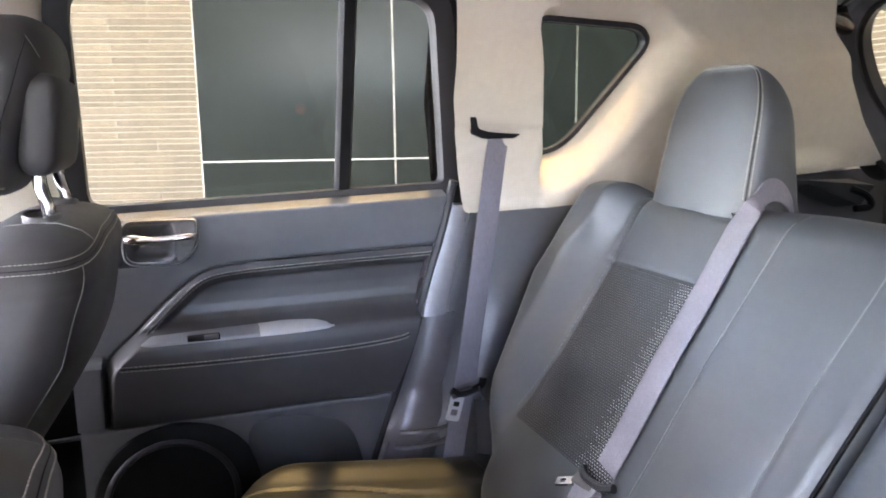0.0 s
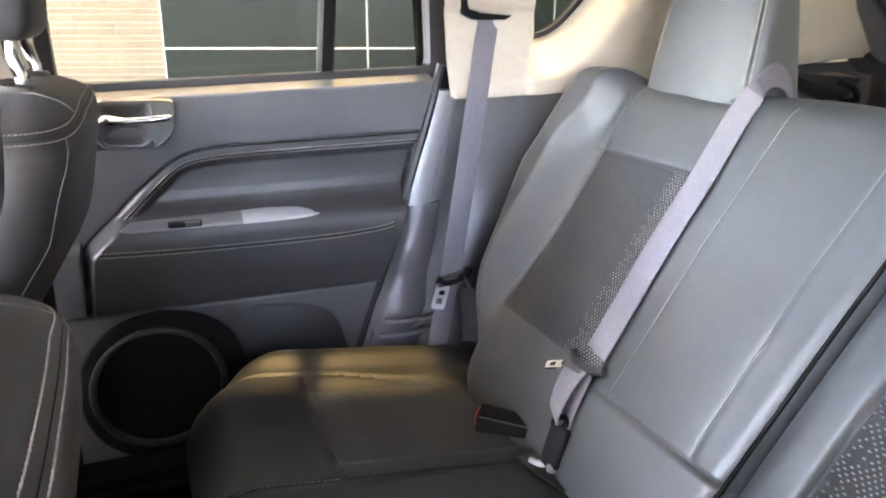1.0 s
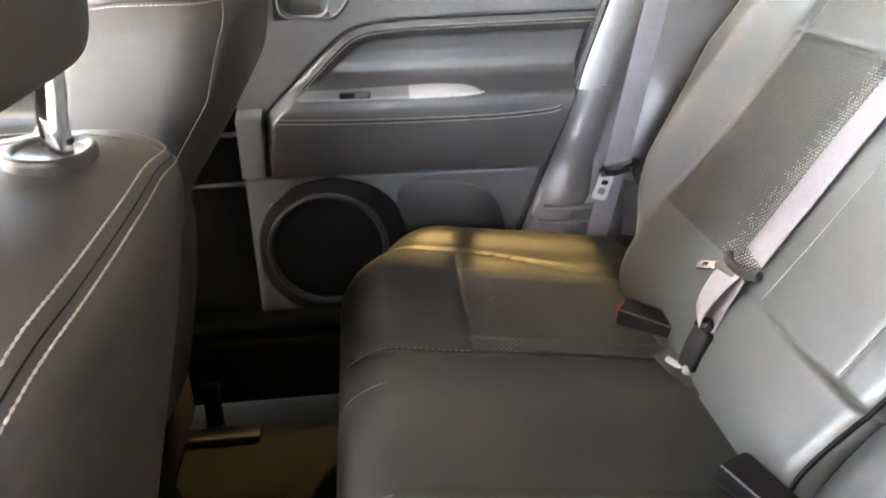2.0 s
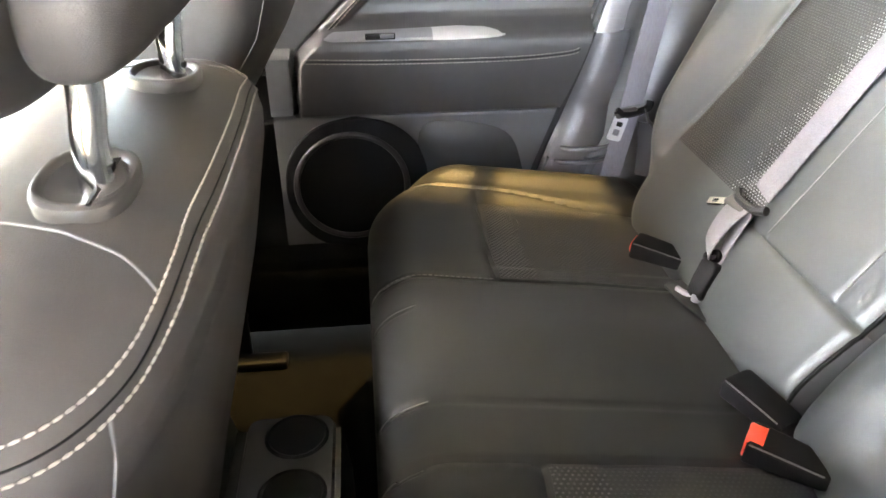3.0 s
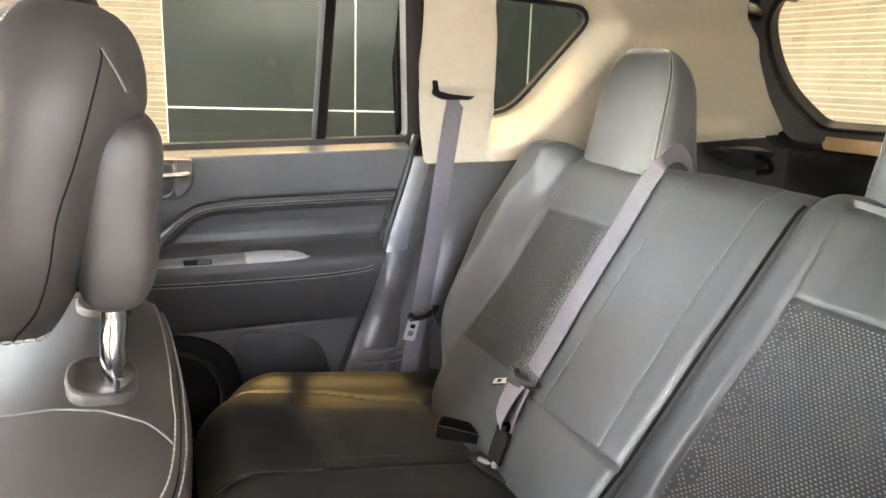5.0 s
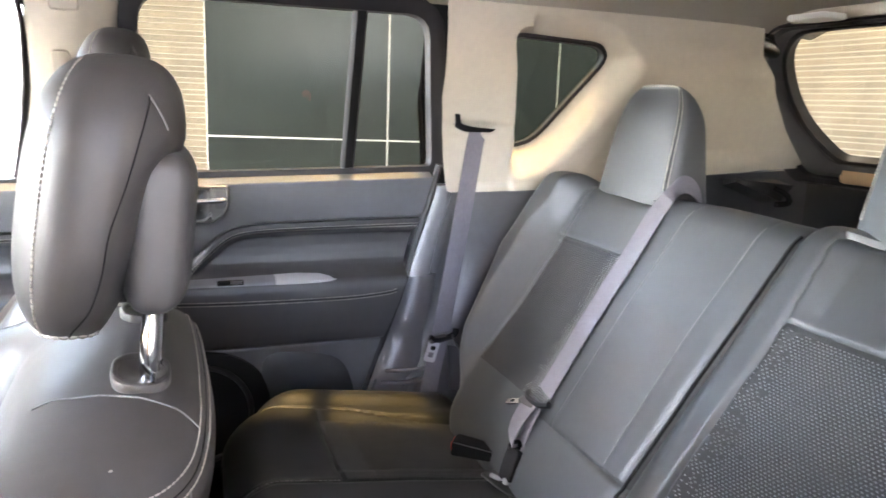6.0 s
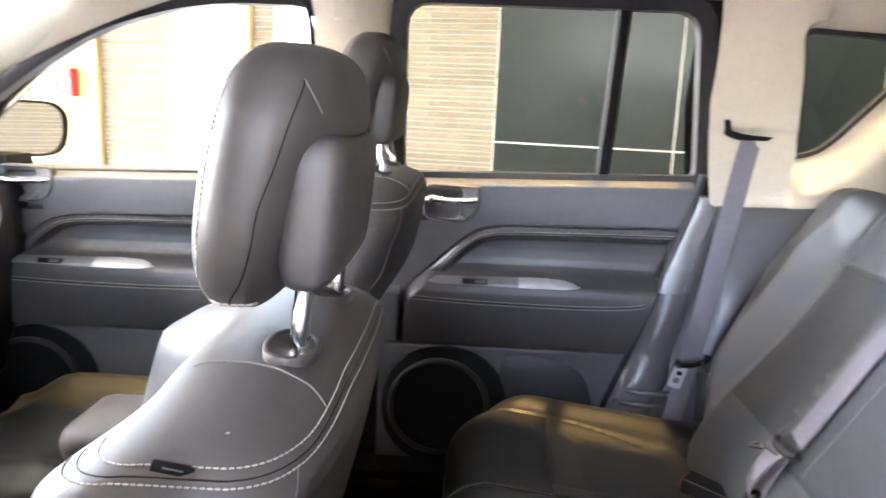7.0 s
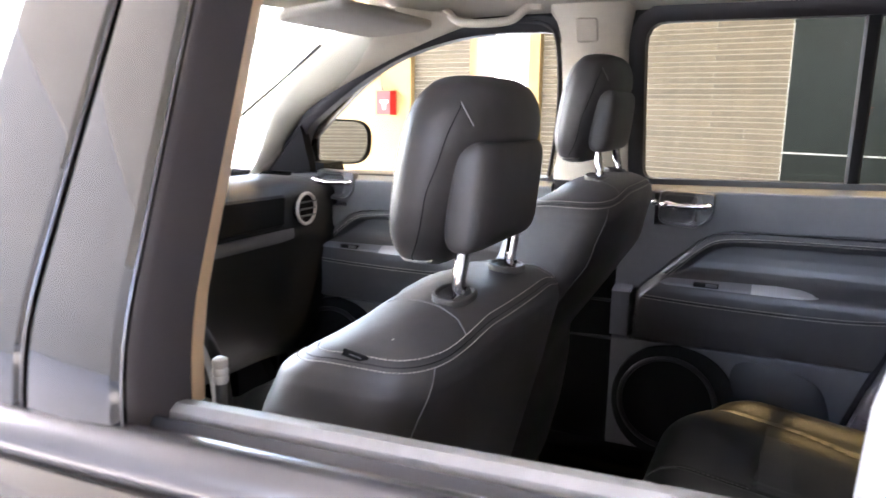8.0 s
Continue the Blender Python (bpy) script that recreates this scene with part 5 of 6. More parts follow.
def upright(xa, xb, da, db, crown=0.004):
    """An upright strip between two lines, standing between two depths."""
    rings = []
    for z in zz_:
        a, b = xa(z), xb(z)
        rings.append([NEAR(a, z, da), NEAR(a + 0.004, z, da - crown), NEAR((a + b) / 2, z, da - crown * 1.4), NEAR(b - 0.004, z, da - crown), NEAR(b, z, da), NEAR(b, z, db), NEAR(a, z, db)])
    return loft(rings)


part("pillar_panel", upright(lambda z: gap_x(z) + 0.0035, lambda z: frame_x(z) - 0.002, -0.040, -0.006), GLOSSBLACK, near, "gloss black upright panel")
part("panel_edge", tube([NEAR(frame_x(z), z, -0.040) for z in zz_], 0.0011, 8), MOULDING, near, "bright edge strip")
run_rows = []
for z in zz_:
    xb = frame_x(z) + 0.001
    run_rows.append([NEAR(xb - 0.036 * f, z, dd) for f, dd in ((0.0, 0.018), (0.0, -0.026), (0.05, -0.033), (0.18, -0.038), (0.30, -0.034), (0.38, -0.026), (0.46, -0.026), (0.56, -0.035), (0.70, -0.040), (0.86, -0.036), (1.0, -0.028), (1.0, 0.018))])
part("glass_run", loft(run_rows), RUN, near, "thick black ridged rubber glass run", sharp=50)
# dark divider bar, drawn pale to carry the daylight on it
part("divider_bar", loft([[NEAR(x - w, z, d) for w, d in ((0.026, -0.014), (0.018, -0.030), (-0.018, -0.030), (-0.026, -0.014), (-0.026, -0.006), (0.026, -0.006))] for x, z in ((0.114, 1.065), (0.121, 1.16), (0.162, 1.30), (0.182, 1.475))]), PLASTIC_LIT, near, "upright window divider, daylight painted in as pale grey")
pin = part("lock_pin", tube([V(-0.322, -0.668, 1.045), V(-0.322, -0.668, 1.079)], 0.0046, 12), HARD_GREY, near, "door lock pin")
part("pin_cap", loft([[V(-0.322 + r * a, -0.668 + r * e, z) for a, e in oval(1, 1, 2, 16)] for r, z in ((0.0050, 1.076), (0.0060, 1.078), (0.0060, 1.081), (0.0052, 1.0825), (0.0060, 1.084), (0.0060, 1.087), (0.0052, 1.0885), (0.0060, 1.090), (0.0056, 1.095), (0.0030, 1.0965))]), SATIN, pin, "ribbed bright cap")
part("corner_gusset", loft([[V(x, MID - 0.722 + e, near_belt(x) - 0.004 + h * k) for e, k in ((-0.002, 0.0), (-0.002, 1.0), (0.018, 0.85), (0.030, 0.0))] for x, h in ((-0.352, 0.030), (-0.340, 0.024), (-0.325, 0.012), (-0.312, 0.003))]), RUN, near, "dark moulded corner piece")
part("frame_top", tube(curve([NEAR(-0.28, 1.497, -0.02), NEAR(0.0, 1.503, -0.02), NEAR(0.33, 1.50, -0.02)], 16), 0.020, 8), RUBBER, near)
part("frame_rear", tube(curve([NEAR(0.395, 1.12, -0.01), NEAR(0.37, 1.3, -0.01), NEAR(0.33, 1.49, -0.01)], 12), 0.022, 8), RUBBER, near)

nfd = thing("front_door", NEAR(-0.9, 0.36, 0), "black front door, closed, beside the driver's seat", "car door", "doors of the car")
part("outer_skin", skin_panel(-1.42, -0.425), PAINT, nfd, "glossy black painted door skin")
part("belt_moulding", moulding(-1.34, -0.425, prof), MOULDING, nfd, "satin dark waist moulding")
part("pillar_panel", upright(lambda z: gap_x(z) - 0.094 - 0.03 * (1.5 - z), lambda z: gap_x(z) - 0.0035, -0.040, -0.006), GLOSSBLACK, nfd, "gloss black upright panel")
part("panel_edge", tube([NEAR(gap_x(z) - 0.004, z, -0.040) for z in zz_], 0.0011, 8), MOULDING, nfd, "bright edge strip")
fo = outline_window("front")
wn_ = part("window_glass", plate(scaled(fo, -0.004), NEAR, -0.010, -0.006), GLASS, nfd, "clear window glass")
wn_.visible_shadow = False
part("window_seal", frame_of(scaled(fo, -0.03), scaled(fo, 0.004), NEAR, 0.016, -0.02, 0.006), RUBBER, nfd)
part("inner_lining", shell([[V(x, MID - 0.672, z) for x in np.linspace(-1.36, -0.47, 12)] for z in np.linspace(0.36, 1.075, 20)], [[V(x, MID - 0.75, z) for x in np.linspace(-1.36, -0.47, 12)] for z in np.linspace(0.36, 1.075, 20)]), DOORSKIN, nfd)

pil2 = thing("middle_pillar_trim", NEAR(-0.37, 0.4, 0), "beige upper pillar trim between the doors, warm light painted in as tan", "pillar trim", "pillar trims")
# upper trim is beige like the far one, its tan is painted warm light
for nm, za, zb, mat in (("upper_trim", 1.075, 1.505, BEIGE_WARM_LIT), ("lower_trim", 0.36, 1.073, HARD)):
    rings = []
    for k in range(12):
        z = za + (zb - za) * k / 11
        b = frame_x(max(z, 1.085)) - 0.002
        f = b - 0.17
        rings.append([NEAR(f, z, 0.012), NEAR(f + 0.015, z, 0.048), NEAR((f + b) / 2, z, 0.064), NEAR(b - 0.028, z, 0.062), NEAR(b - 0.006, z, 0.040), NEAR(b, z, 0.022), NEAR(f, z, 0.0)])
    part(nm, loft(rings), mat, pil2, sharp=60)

# near rear quarter, closed
nq = thing("quarter_trim", NEAR(0.9, 0.4, 0), "beige rear quarter trim with a fixed window", "quarter trim", kind="structure")
quarter_side(nq, NEAR, 24)
part("lower_lining", shell([[NEAR(x, z, 0.05) for x in np.linspace(0.40, 1.40, 10)] for z in np.linspace(0.30, 1.085, 8)], [[NEAR(x, z, 0.0) for x in np.linspace(0.40, 1.40, 10)] for z in np.linspace(0.30, 1.085, 8)]), HARD, nq)
part("outer_skin", skin_panel(0.405, 1.5), PAINT, nq)
fq = thing("outer_side", FAR(0.5, 0.36, 0), "black painted outer side of the car", "car body", kind="structure")
part("outer_skin", skin_panel(-1.42, 1.5, 1), PAINT, fq)

# ---- tailgate and cargo space ----
def tail(y, z, d=0.0):
    return V(1.27 + (1.442 - z) * 0.6 - d * 0.857, MID + y, z - d * 0.514)


half_in = [(0.500, 1.184), (0.572, 1.262), (0.592, 1.345), (0.574, 1.442), (0.50, 1.498)]
half_out = [(0.665, 1.128), (0.700, 1.225), (0.708, 1.330), (0.688, 1.432), (0.60, 1.520)]
t_in = rounded([(-y, z) for y, z in half_in][::-1] + half_in, [0.05, 0.05, 0.05, 0.05, 0.03, 0.03, 0.05, 0.05, 0.05, 0.05])
t_out = rounded([(-y, z) for y, z in half_out][::-1] + half_out, [0.05, 0.05, 0.05, 0.05, 0.03, 0.03, 0.05, 0.05, 0.05, 0.05])
tg = thing("tailgate", tail(0, 0.7), "closed tailgate with dark window surround", "tailgate")
t_mid = [(a * 0.9 + b * 0.1) for a, b in zip(t_in, t_out)]
t_m2 = [(a * 0.32 + b * 0.68) for a, b in zip(t_in, t_out)]
part("surround", frame_of(t_m2, t_mid, tail, 0.02, -0.02, 0.012), HARD_GREY, tg, "grey moulded window surround")
part("outer_seal", frame_of(t_out, t_m2, tail, 0.035, -0.02, 0.006), RUBBER, tg, "black body seal")
part("inner_seal", frame_of(t_mid, scaled(t_in, 0.006), tail, 0.018, -0.01, 0.004), RUBBER, tg, "black glass seal")
rg = part("rear_glass", plate(t_in, tail, -0.006, -0.002), GLASS, tg, "clear rear window glass")
rg.visible_shadow = False
# ledge takes the same beige with warm light in its colour
part("ledge", rbox((1.47, MID, 1.145), (0.12, 1.0, 0.05), 0.015), BEIGE_WARM_LIT, tg, "pale ledge under the rear window")
part("lower_panel", rbox((1.52, MID, 0.75), (0.06, 1.36, 0.76), 0.02), HARD, tg, "dark lower lining")
part("top_trim", rbox((1.235, MID, 1.515), (0.10, 1.0, 0.03), 0.012), BEIGE, tg)
cargo = thing("cargo_floor", (1.0, MID, 0.5), "black carpeted cargo floor behind the rear seat", "cargo floor", kind="structure")
part("carpet", rbox((1.02, MID, 0.66), (0.95, 1.38, 0.05), 0.01), CARPET, cargo)
br = thing("cargo_bracket", (1.25, 0.60, 1.08), "black wedge-shaped bracket on the cargo side", "bracket")
part("wedge", loft([[V(1.19, 0.655, 1.118), V(1.19, 0.60, 1.122), V(1.19, 0.60, 1.114), V(1.19, 0.655, 1.10)], [V(1.37, 0.655, 1.115), V(1.37, 0.585, 1.105), V(1.33, 0.585, 1.062), V(1.33, 0.655, 1.05)]]), HARD, br)
part("hook", tube(curve([V(1.30, 0.585, 1.10), V(1.33, 0.57, 1.085), V(1.35, 0.575, 1.06), V(1.31, 0.58, 1.055)], 16), 0.008, 8), BLACK, br)
cl = thing("cargo_lamp", (1.12, 0.30, 1.50), "small pale cargo lamp in the headlining", "lamp")
part("lens", rbox((1.12, 0.34, 1.500), (0.07, 0.10, 0.014), 0.005), WHITE, cl)

# ---- belts and buckles of the rear seat ----
eb = thing("seat_belt", (0.34, 0.56, 0.62), "grey outboard seat belt hanging from the quarter trim slot", "seat belt", "seat belts")
upper = curve([(0.458, 0.640, 1.252), (0.453, 0.617, 1.232), (0.440, 0.606, 1.18), (0.412, 0.594, 1.02), (0.385, 0.582, 0.88), (0.366, 0.575, 0.775)], 40)
part("webbing", ribbon(upper, (0.0475, 0.012, 0.004)), WEBBING, eb, "grey woven webbing")
lower = curve([(0.363, 0.574, 0.762), (0.350, 0.572, 0.70), (0.338, 0.572, 0.632)], 14)
part("webbing", ribbon(lower, (0.046, 0.012, 0.0)), WEBBING, eb, "grey woven webbing")
part("stop_bar", tube(curve([(0.332, 0.558, 0.772), (0.350, 0.556, 0.764), (0.392, 0.566, 0.770), (0.400, 0.570, 0.784)], 16), 0.007, 8), BLACK, eb, "black tongue housing")
tongue = rounded([(-0.014, -0.026), (0.014, -0.026), (0.014, 0.022), (-0.014, 0.022)], 0.006)
hole = rounded([(-0.007, -0.016), (0.007, -0.016), (0.007, -0.004), (-0.007, -0.004)], 0.002)


def tongue_at(c, along, across):
    c, along, across = V(*c), unit(V(*along)), unit(V(*across))
    nrm = unit(np.cross(along, across))
    def put(a, b, d=0.0):
        return c + across * a + along * (-b) + nrm * d
    return put


tp = tongue_at((0.338, 0.556, 0.740), (-0.30, -0.05, -1), (1, 0.1, -0.3))
part("tongue", frame_of(tongue, hole, tp, 0.0014, -0.0014), SATIN, eb, "bright steel tongue")
part("tongue_slot", plate(rounded([(-0.006, 0.002), (0.006, 0.002), (0.006, 0.011), (-0.006, 0.011)], 0.002), tp, 0.0019, -0.0019), BLACK, eb, "dark slot in the tongue")
part("tongue_head", rbox((0.352, 0.560, 0.766), (0.044, 0.014, 0.016), 0.005, axes_along((1, 0.15, 0.1)), 3), SLEEVE, eb, "dark moulded tongue head")
bundle = thing("release_strap", (0.40, 0.52, 0.66), "black strap bundled beside the rear seat back", "strap")
part("strap", ribbon(curve([(0.388, 0.556, 0.765), (0.398, 0.540, 0.742), (0.412, 0.520, 0.752), (0.430, 0.505, 0.772), (0.436, 0.500, 0.780)], 24), (0.010, 0.012, -0.024)), RUBBER, bundle)
part("strap", ribbon(curve([(0.392, 0.546, 0.750), (0.392, 0.532, 0.70), (0.388, 0.520, 0.655)], 14), (0.034, -0.02, 0.0)), RUBBER, bundle)
part("handle_ring", tube(curve([(0.418, 0.498, 0.735), (0.430, 0.492, 0.760), (0.422, 0.494, 0.715), (0.402, 0.500, 0.690)], 20), 0.004, 6), BLACK, bundle)

cb = thing("seat_belt", (0.37, 0.17, 0.64), "grey centre seat belt lying across the rear seat back", "seat belt", "seat belts")
line = []
for f in np.linspace(0, 1, 40):
    z = 0.787 + (1.135 - 0.787) * f
    y = 0.142 - 0.008 * f
    s = s_of(z)
    line.append(back_at(s, y + 0.008, max(wide_off(s, y)[0], 0.0) + 0.006))
# past the shoulder it turns on edge against the head restraint and drops behind the seat back
line += curve([line[-1], V(0.636, 0.147, 1.146), V(0.652, 0.154, 1.156), V(0.672, 0.159, 1.160), V(0.694, 0.162, 1.152), V(0.712, 0.164, 1.130), V(0.722, 0.165, 1.09)], 30)[1:]
twist = [smooth01((k - 34) / 16) for k in range(len(line))]
part("webbing", ribbon(line, [(0.004 - 0.004 * f, 0.046 - 0.040 * f, 0.006 + 0.026 * f) for f in twist]), WEBBING, cb, "grey woven webbing")
part("stop_bar", tube(curve([(0.386, 0.180, 0.784), (0.380, 0.162, 0.778), (0.381, 0.128, 0.780), (0.388, 0.106, 0.787)], 16), 0.0065, 8), HARD, cb, "dark tongue housing")
tongue, hole = [p * 0.62 for p in tongue], [p * 0.62 for p in hole]
ct = tongue_at((0.364, 0.184, 0.766), (-0.8, 0.55, -0.15), (0.55, 0.6, 0.15))
part("tongue", frame_of(tongue, hole, ct, 0.0014, -0.0014), CHROME, cb, "bright steel tongue")
part("tongue_head", rbox((0.377, 0.158, 0.773), (0.020, 0.044, 0.010), 0.004, axes_along((0.80, 0.1, 0.55)), 3), SLEEVE, cb, "dark moulded tongue head")
fold = curve([(0.382, 0.150, 0.780), (0.362, 0.149, 0.762), (0.345, 0.146, 0.737), (0.336, 0.141, 0.716), (0.341, 0.135, 0.704), (0.352, 0.131, 0.708)], 28)
part("webbing", ribbon(fold, [(0.004 + 0.010 * f, 0.044 - 0.014 * f, 0.004 + 0.010 * f) for f in np.linspace(0, 1, 28)]), WEBBING, cb, "grey folded webbing")
fold = curve([(0.384, 0.143, 0.776), (0.372, 0.140, 0.752), (0.362, 0.136, 0.730), (0.352, 0.130, 0.712), (0.344, 0.127, 0.706)], 24)
part("webbing", ribbon(fold, [(0.006 + 0.012 * f, 0.040 - 0.012 * f, 0.010 + 0.008 * f) for f in np.linspace(0, 1, 24)]), WEBBING, cb, "grey folded webbing")
part("anchor_eye", tube(curve([(0.338, 0.142, 0.706), (0.334, 0.134, 0.700), (0.337, 0.124, 0.702), (0.345, 0.122, 0.709), (0.347, 0.132, 0.713)], 20, True), 0.0042, 8, closed=True), BLACK, cb, "black eye round the webbing")
am = axes_along((-0.022, -0.008, -0.055))
part("anchor_buckle", loft([[V(0.328, 0.117, 0.680) + am @ V(u, 0.0155 * w * a, 0.011 * w * e) for a, e in oval(1, 1, 4.5, 24)] for u, w in ((-0.028, 0.7), (-0.024, 0.95), (0.0, 1.0), (0.024, 0.95), (0.028, 0.75))]), BLACK, cb, "small black anchor buckle", sharp=50)
part("anchor_link", tube(curve([(0.318, 0.112, 0.660), (0.308, 0.122, 0.655), (0.300, 0.138, 0.655)], 10), 0.0042, 8), GREYPLATE, cb, "bright steel link")
part("anchor_bolt", loft([[V(0.316 + r * a, 0.108 + r * e, z) for a, e in oval(1, 1, 2, 14)] for r, z in ((0.007, 0.652), (0.007, 0.660), (0.005, 0.663))]), GREYPLATE, cb, "steel anchor bolt")
part("anchor_flap", ribbon(curve([(0.335, 0.075, 0.640), (0.318, 0.120, 0.642), (0.306, 0.165, 0.646)], 12), (0.03, 0.012, 0.0), 0.003), LEATHER_SHADED, cb)


def buckle(c, along, red, flip, label):
    m = axes_along(along)
    b = thing("belt_buckle", V(*c) - V(0, 0, 0.02), label, "belt buckle", "belt buckles")
    prof_b = [(-0.042, 0.80, 0.62), (-0.036, 0.88, 0.74), (0.000, 0.95, 0.90), (0.030, 1.0, 1.0), (0.038, 1.0, 1.0), (0.041, 0.95, 0.93)]
    part("case", loft([[V(*c) + m @ V(u, 0.0225 * w * a, 0.0145 * h * e - 0.003 * (1 - h)) for a, e in oval(1, 1, 6.0, 32)] for u, w, h in prof_b]), BLACK, b, sharp=50)
    # thin grey tube along one upper edge of the case
    part("case_edge", tube([V(*c) + m @ V(u, 0.0215 * w, 0.0138 * h - 0.003 * (1 - h)) for u, w, h in prof_b[1:5]], 0.0010, 6), HARD_GREY, b, "thin pale line along one edge")
    if red:
        tip = V(*c) + m @ V(0.0375, 0, 0.0025)
        part("button", loft([[tip + m @ V(u, 0.0185 * k * a, (0.0128 if flip else 0.0085) * k * e) for a, e in oval(1, 1, 5.0, 24)] for u, k in ((-0.012, 1.0), (0.0045, 1.0), (0.0060, 0.92))]), RED, b, "red release button")
    part("stalk", ribbon([V(*c) + m @ V(-0.03, 0, -0.004), V(*c) + m @ V(-0.06, 0, -0.012), V(*c) + m @ V(-0.085, 0, -0.022)], m @ V(0, 0.028, 0), 0.008), RUBBER, b)
    return b


buckle((0.312, 0.236, 0.656), (-0.063, 0.049, 0.004), True, 0, "black belt buckle with red button lying on the cushion")
buckle((0.305, -0.105, 0.652), (-0.030, 0.076, 0.004), False, 0, "black belt buckle lying face down on the cushion")
buckle((0.293, -0.187, 0.652), (-0.060, 0.048, 0.004), True, 1, "black belt buckle with bright red button on the cushion")

# ---- front of the cabin ----
dash = thing("dashboard", (-1.25, MID, 0.6), "black moulded dashboard with silver strip and round vents", "dashboard")
dp = [(-1.42, 1.03), (-1.34, 1.080), (-1.24, 1.100), (-1.15, 1.094), (-1.112, 1.075), (-1.102, 1.04), (-1.108, 0.972), (-1.104, 0.966), (-1.104, 0.934), (-1.112, 0.926), (-1.125, 0.80), (-1.16, 0.66), (-1.24, 0.58), (-1.42, 0.56)]
part("body", loft([[V(x + 0.02 * abs(y) ** 2, MID + y, z - 0.018 * smooth01((abs(y) - 0.50) / 0.2)) for x, z in dp] for y in np.linspace(-0.69, 0.69, 30)]), DASH, dash, sharp=50)
part("trim_strip", loft([[V(x, y, z) for x, z in ((-1.100, 0.937), (-1.0965, 0.952), (-1.099, 0.968), (-1.115, 0.968), (-1.115, 0.937))] for y in np.linspace(-0.1, 0.485, 12)]), GREYPLATE, dash, "silver trim strip")
lid = rounded([(0.05, 0.978), (0.440, 0.978), (0.448, 1.058), (0.06, 1.066)], 0.012)
part("glovebox_lid", loft([[V(-1.098, y, z) for y, z in lid], [V(-1.092, y, z) for y, z in scaled(lid, 0.006)]], (False, True)), BLACK, dash, "black upper glovebox lid")
for vy in (0.520, -0.560):
    vr = part("vent", tube([V(-1.083, vy + 0.040 * c, 1.016 + 0.040 * s) for c, s in oval(1, 1, 2, 32)], 0.0045, 8, closed=True), SATIN, dash, "round air vent with silver ring")
    part("vent_throat", loft([[V(-1.086 - d, vy + 0.038 * c, 1.016 + 0.038 * s) for c, s in oval(1, 1, 2, 32)] for d in (0.0, 0.012)]), BLACK, vr)
    for k in (-0.018, 0.0, 0.018):
        part("vent_slat", rbox((-1.080, vy, 1.016 + k), (0.006, 0.066, 0.004), 0.001), HARD_GREY, vr)
part("instrument_hood", loft([[V(-1.10 - 0.12 * f, -0.36 + b * (1 - 0.2 * f), 1.06 + c) for b, c in oval(0.17, 0.06, 2.4, 28)] for f in np.linspace(0, 1, 6)]), HARD, dash)

kick = thing("footwell_lining", (-1.4, MID, 0.3), "black footwell side linings ahead of the doors", "car lining", kind="structure")
for sgn in (1, -1):
    part("side_lining", rbox((-1.42, MID + sgn * 0.70, 0.66), (0.36, 0.06, 0.86), 0.02), CARPET, kick)

wheel = thing("steering_wheel", (-0.84, -0.34, 0.86), "dark leather steering wheel with silver spokes", "steering wheel")
wm = axes_along((0.90, 0, 0.44))


def wp(a, b, d=0.0):
    return V(-0.80, -0.340, 0.860) + wm @ V(d, a, b)


part("rim", tube([wp(0.183 * c, 0.183 * s) for c, s in oval(1, 1, 2, 56)], 0.0165, 12, closed=True), HARD, wheel, "dark leather rim")
part("hub", loft([[wp(0.075 * c * k, 0.07 * s * k, d) for c, s in oval(1, 1, 2.6, 32)] for k, d in ((1.0, -0.05), (1.05, -0.02), (0.85, 0.012), (0.3, 0.018))]), HARD, wheel)
for a, b in ((1, 0.15), (-1, 0.15), (0.55, -0.83), (-0.55, -0.83)):
    part("spoke", ribbon([wp(0.05 * a, 0.05 * b, -0.005), wp(0.11 * a, 0.11 * b, -0.002), wp(0.176 * a, 0.176 * b, 0.0)], wm @ V(0, -b * 0.03, a * 0.03), 0.012), SATIN, wheel, "silver spoke")
part("rim_insert", tube([wp(0.166 * math.cos(q), 0.166 * math.sin(q), 0.004) for q in np.linspace(-3.9, 0.76, 50)], 0.0065, 8), SATIN, wheel, "silver insert in the rim")
part("column", tube([wp(0, 0, -0.03), wp(0, 0, -0.30)], 0.045, 16), HARD, wheel)

for sgn in (1, -1):
    put = flank(sgn)
    ap = thing("windscreen_pillar_trim", put(-1.2, 1.05), "pale beige trim along the windscreen pillar", "pillar trim", "pillar trims")
    win_side = curve([(-1.345, 1.085, 0), (-1.262, 1.187, 0), (-1.145, 1.278, 0), (-0.973, 1.357, 0), (-0.80, 1.425, 0), (-0.62, 1.480, 0)], 30)
    glass_side = curve([(-1.385, 1.055, 0), (-1.310, 1.165, 0), (-1.228, 1.287, 0), (-1.140, 1.380, 0), (-1.02, 1.450, 0), (-0.84, 1.515, 0)], 30)
    rows = []
    for p, q in zip(win_side, glass_side):
        x0, z0, x1, z1 = p[0], p[1], q[0], q[1]
        rows.append([put(x0 + (x1 - x0) * f, z0 + (z1 - z0) * f, dd) for f, dd in ((0, 0.0), (0, 0.022), (0.06, 0.034), (0.3, 0.058), (0.6, 0.072), (0.88, 0.074), (0.98, 0.066), (1.0, 0.05), (1.0, 0.0))])
    part("trim", loft(rows), BEIGE, ap, sharp=60)
ws = thing("windscreen", (-1.1, MID, 1.08), "clear raked windscreen with black wiper", "windscreen", kind="structure")


def wsp(y, f, d=0.0):
    return V(-1.40 + 0.565 * f - 0.10 * (1 - (y / 0.62) ** 2) + 0.04 + d * 0.57, MID + y, 1.065 + 0.43 * f + d * 0.82)


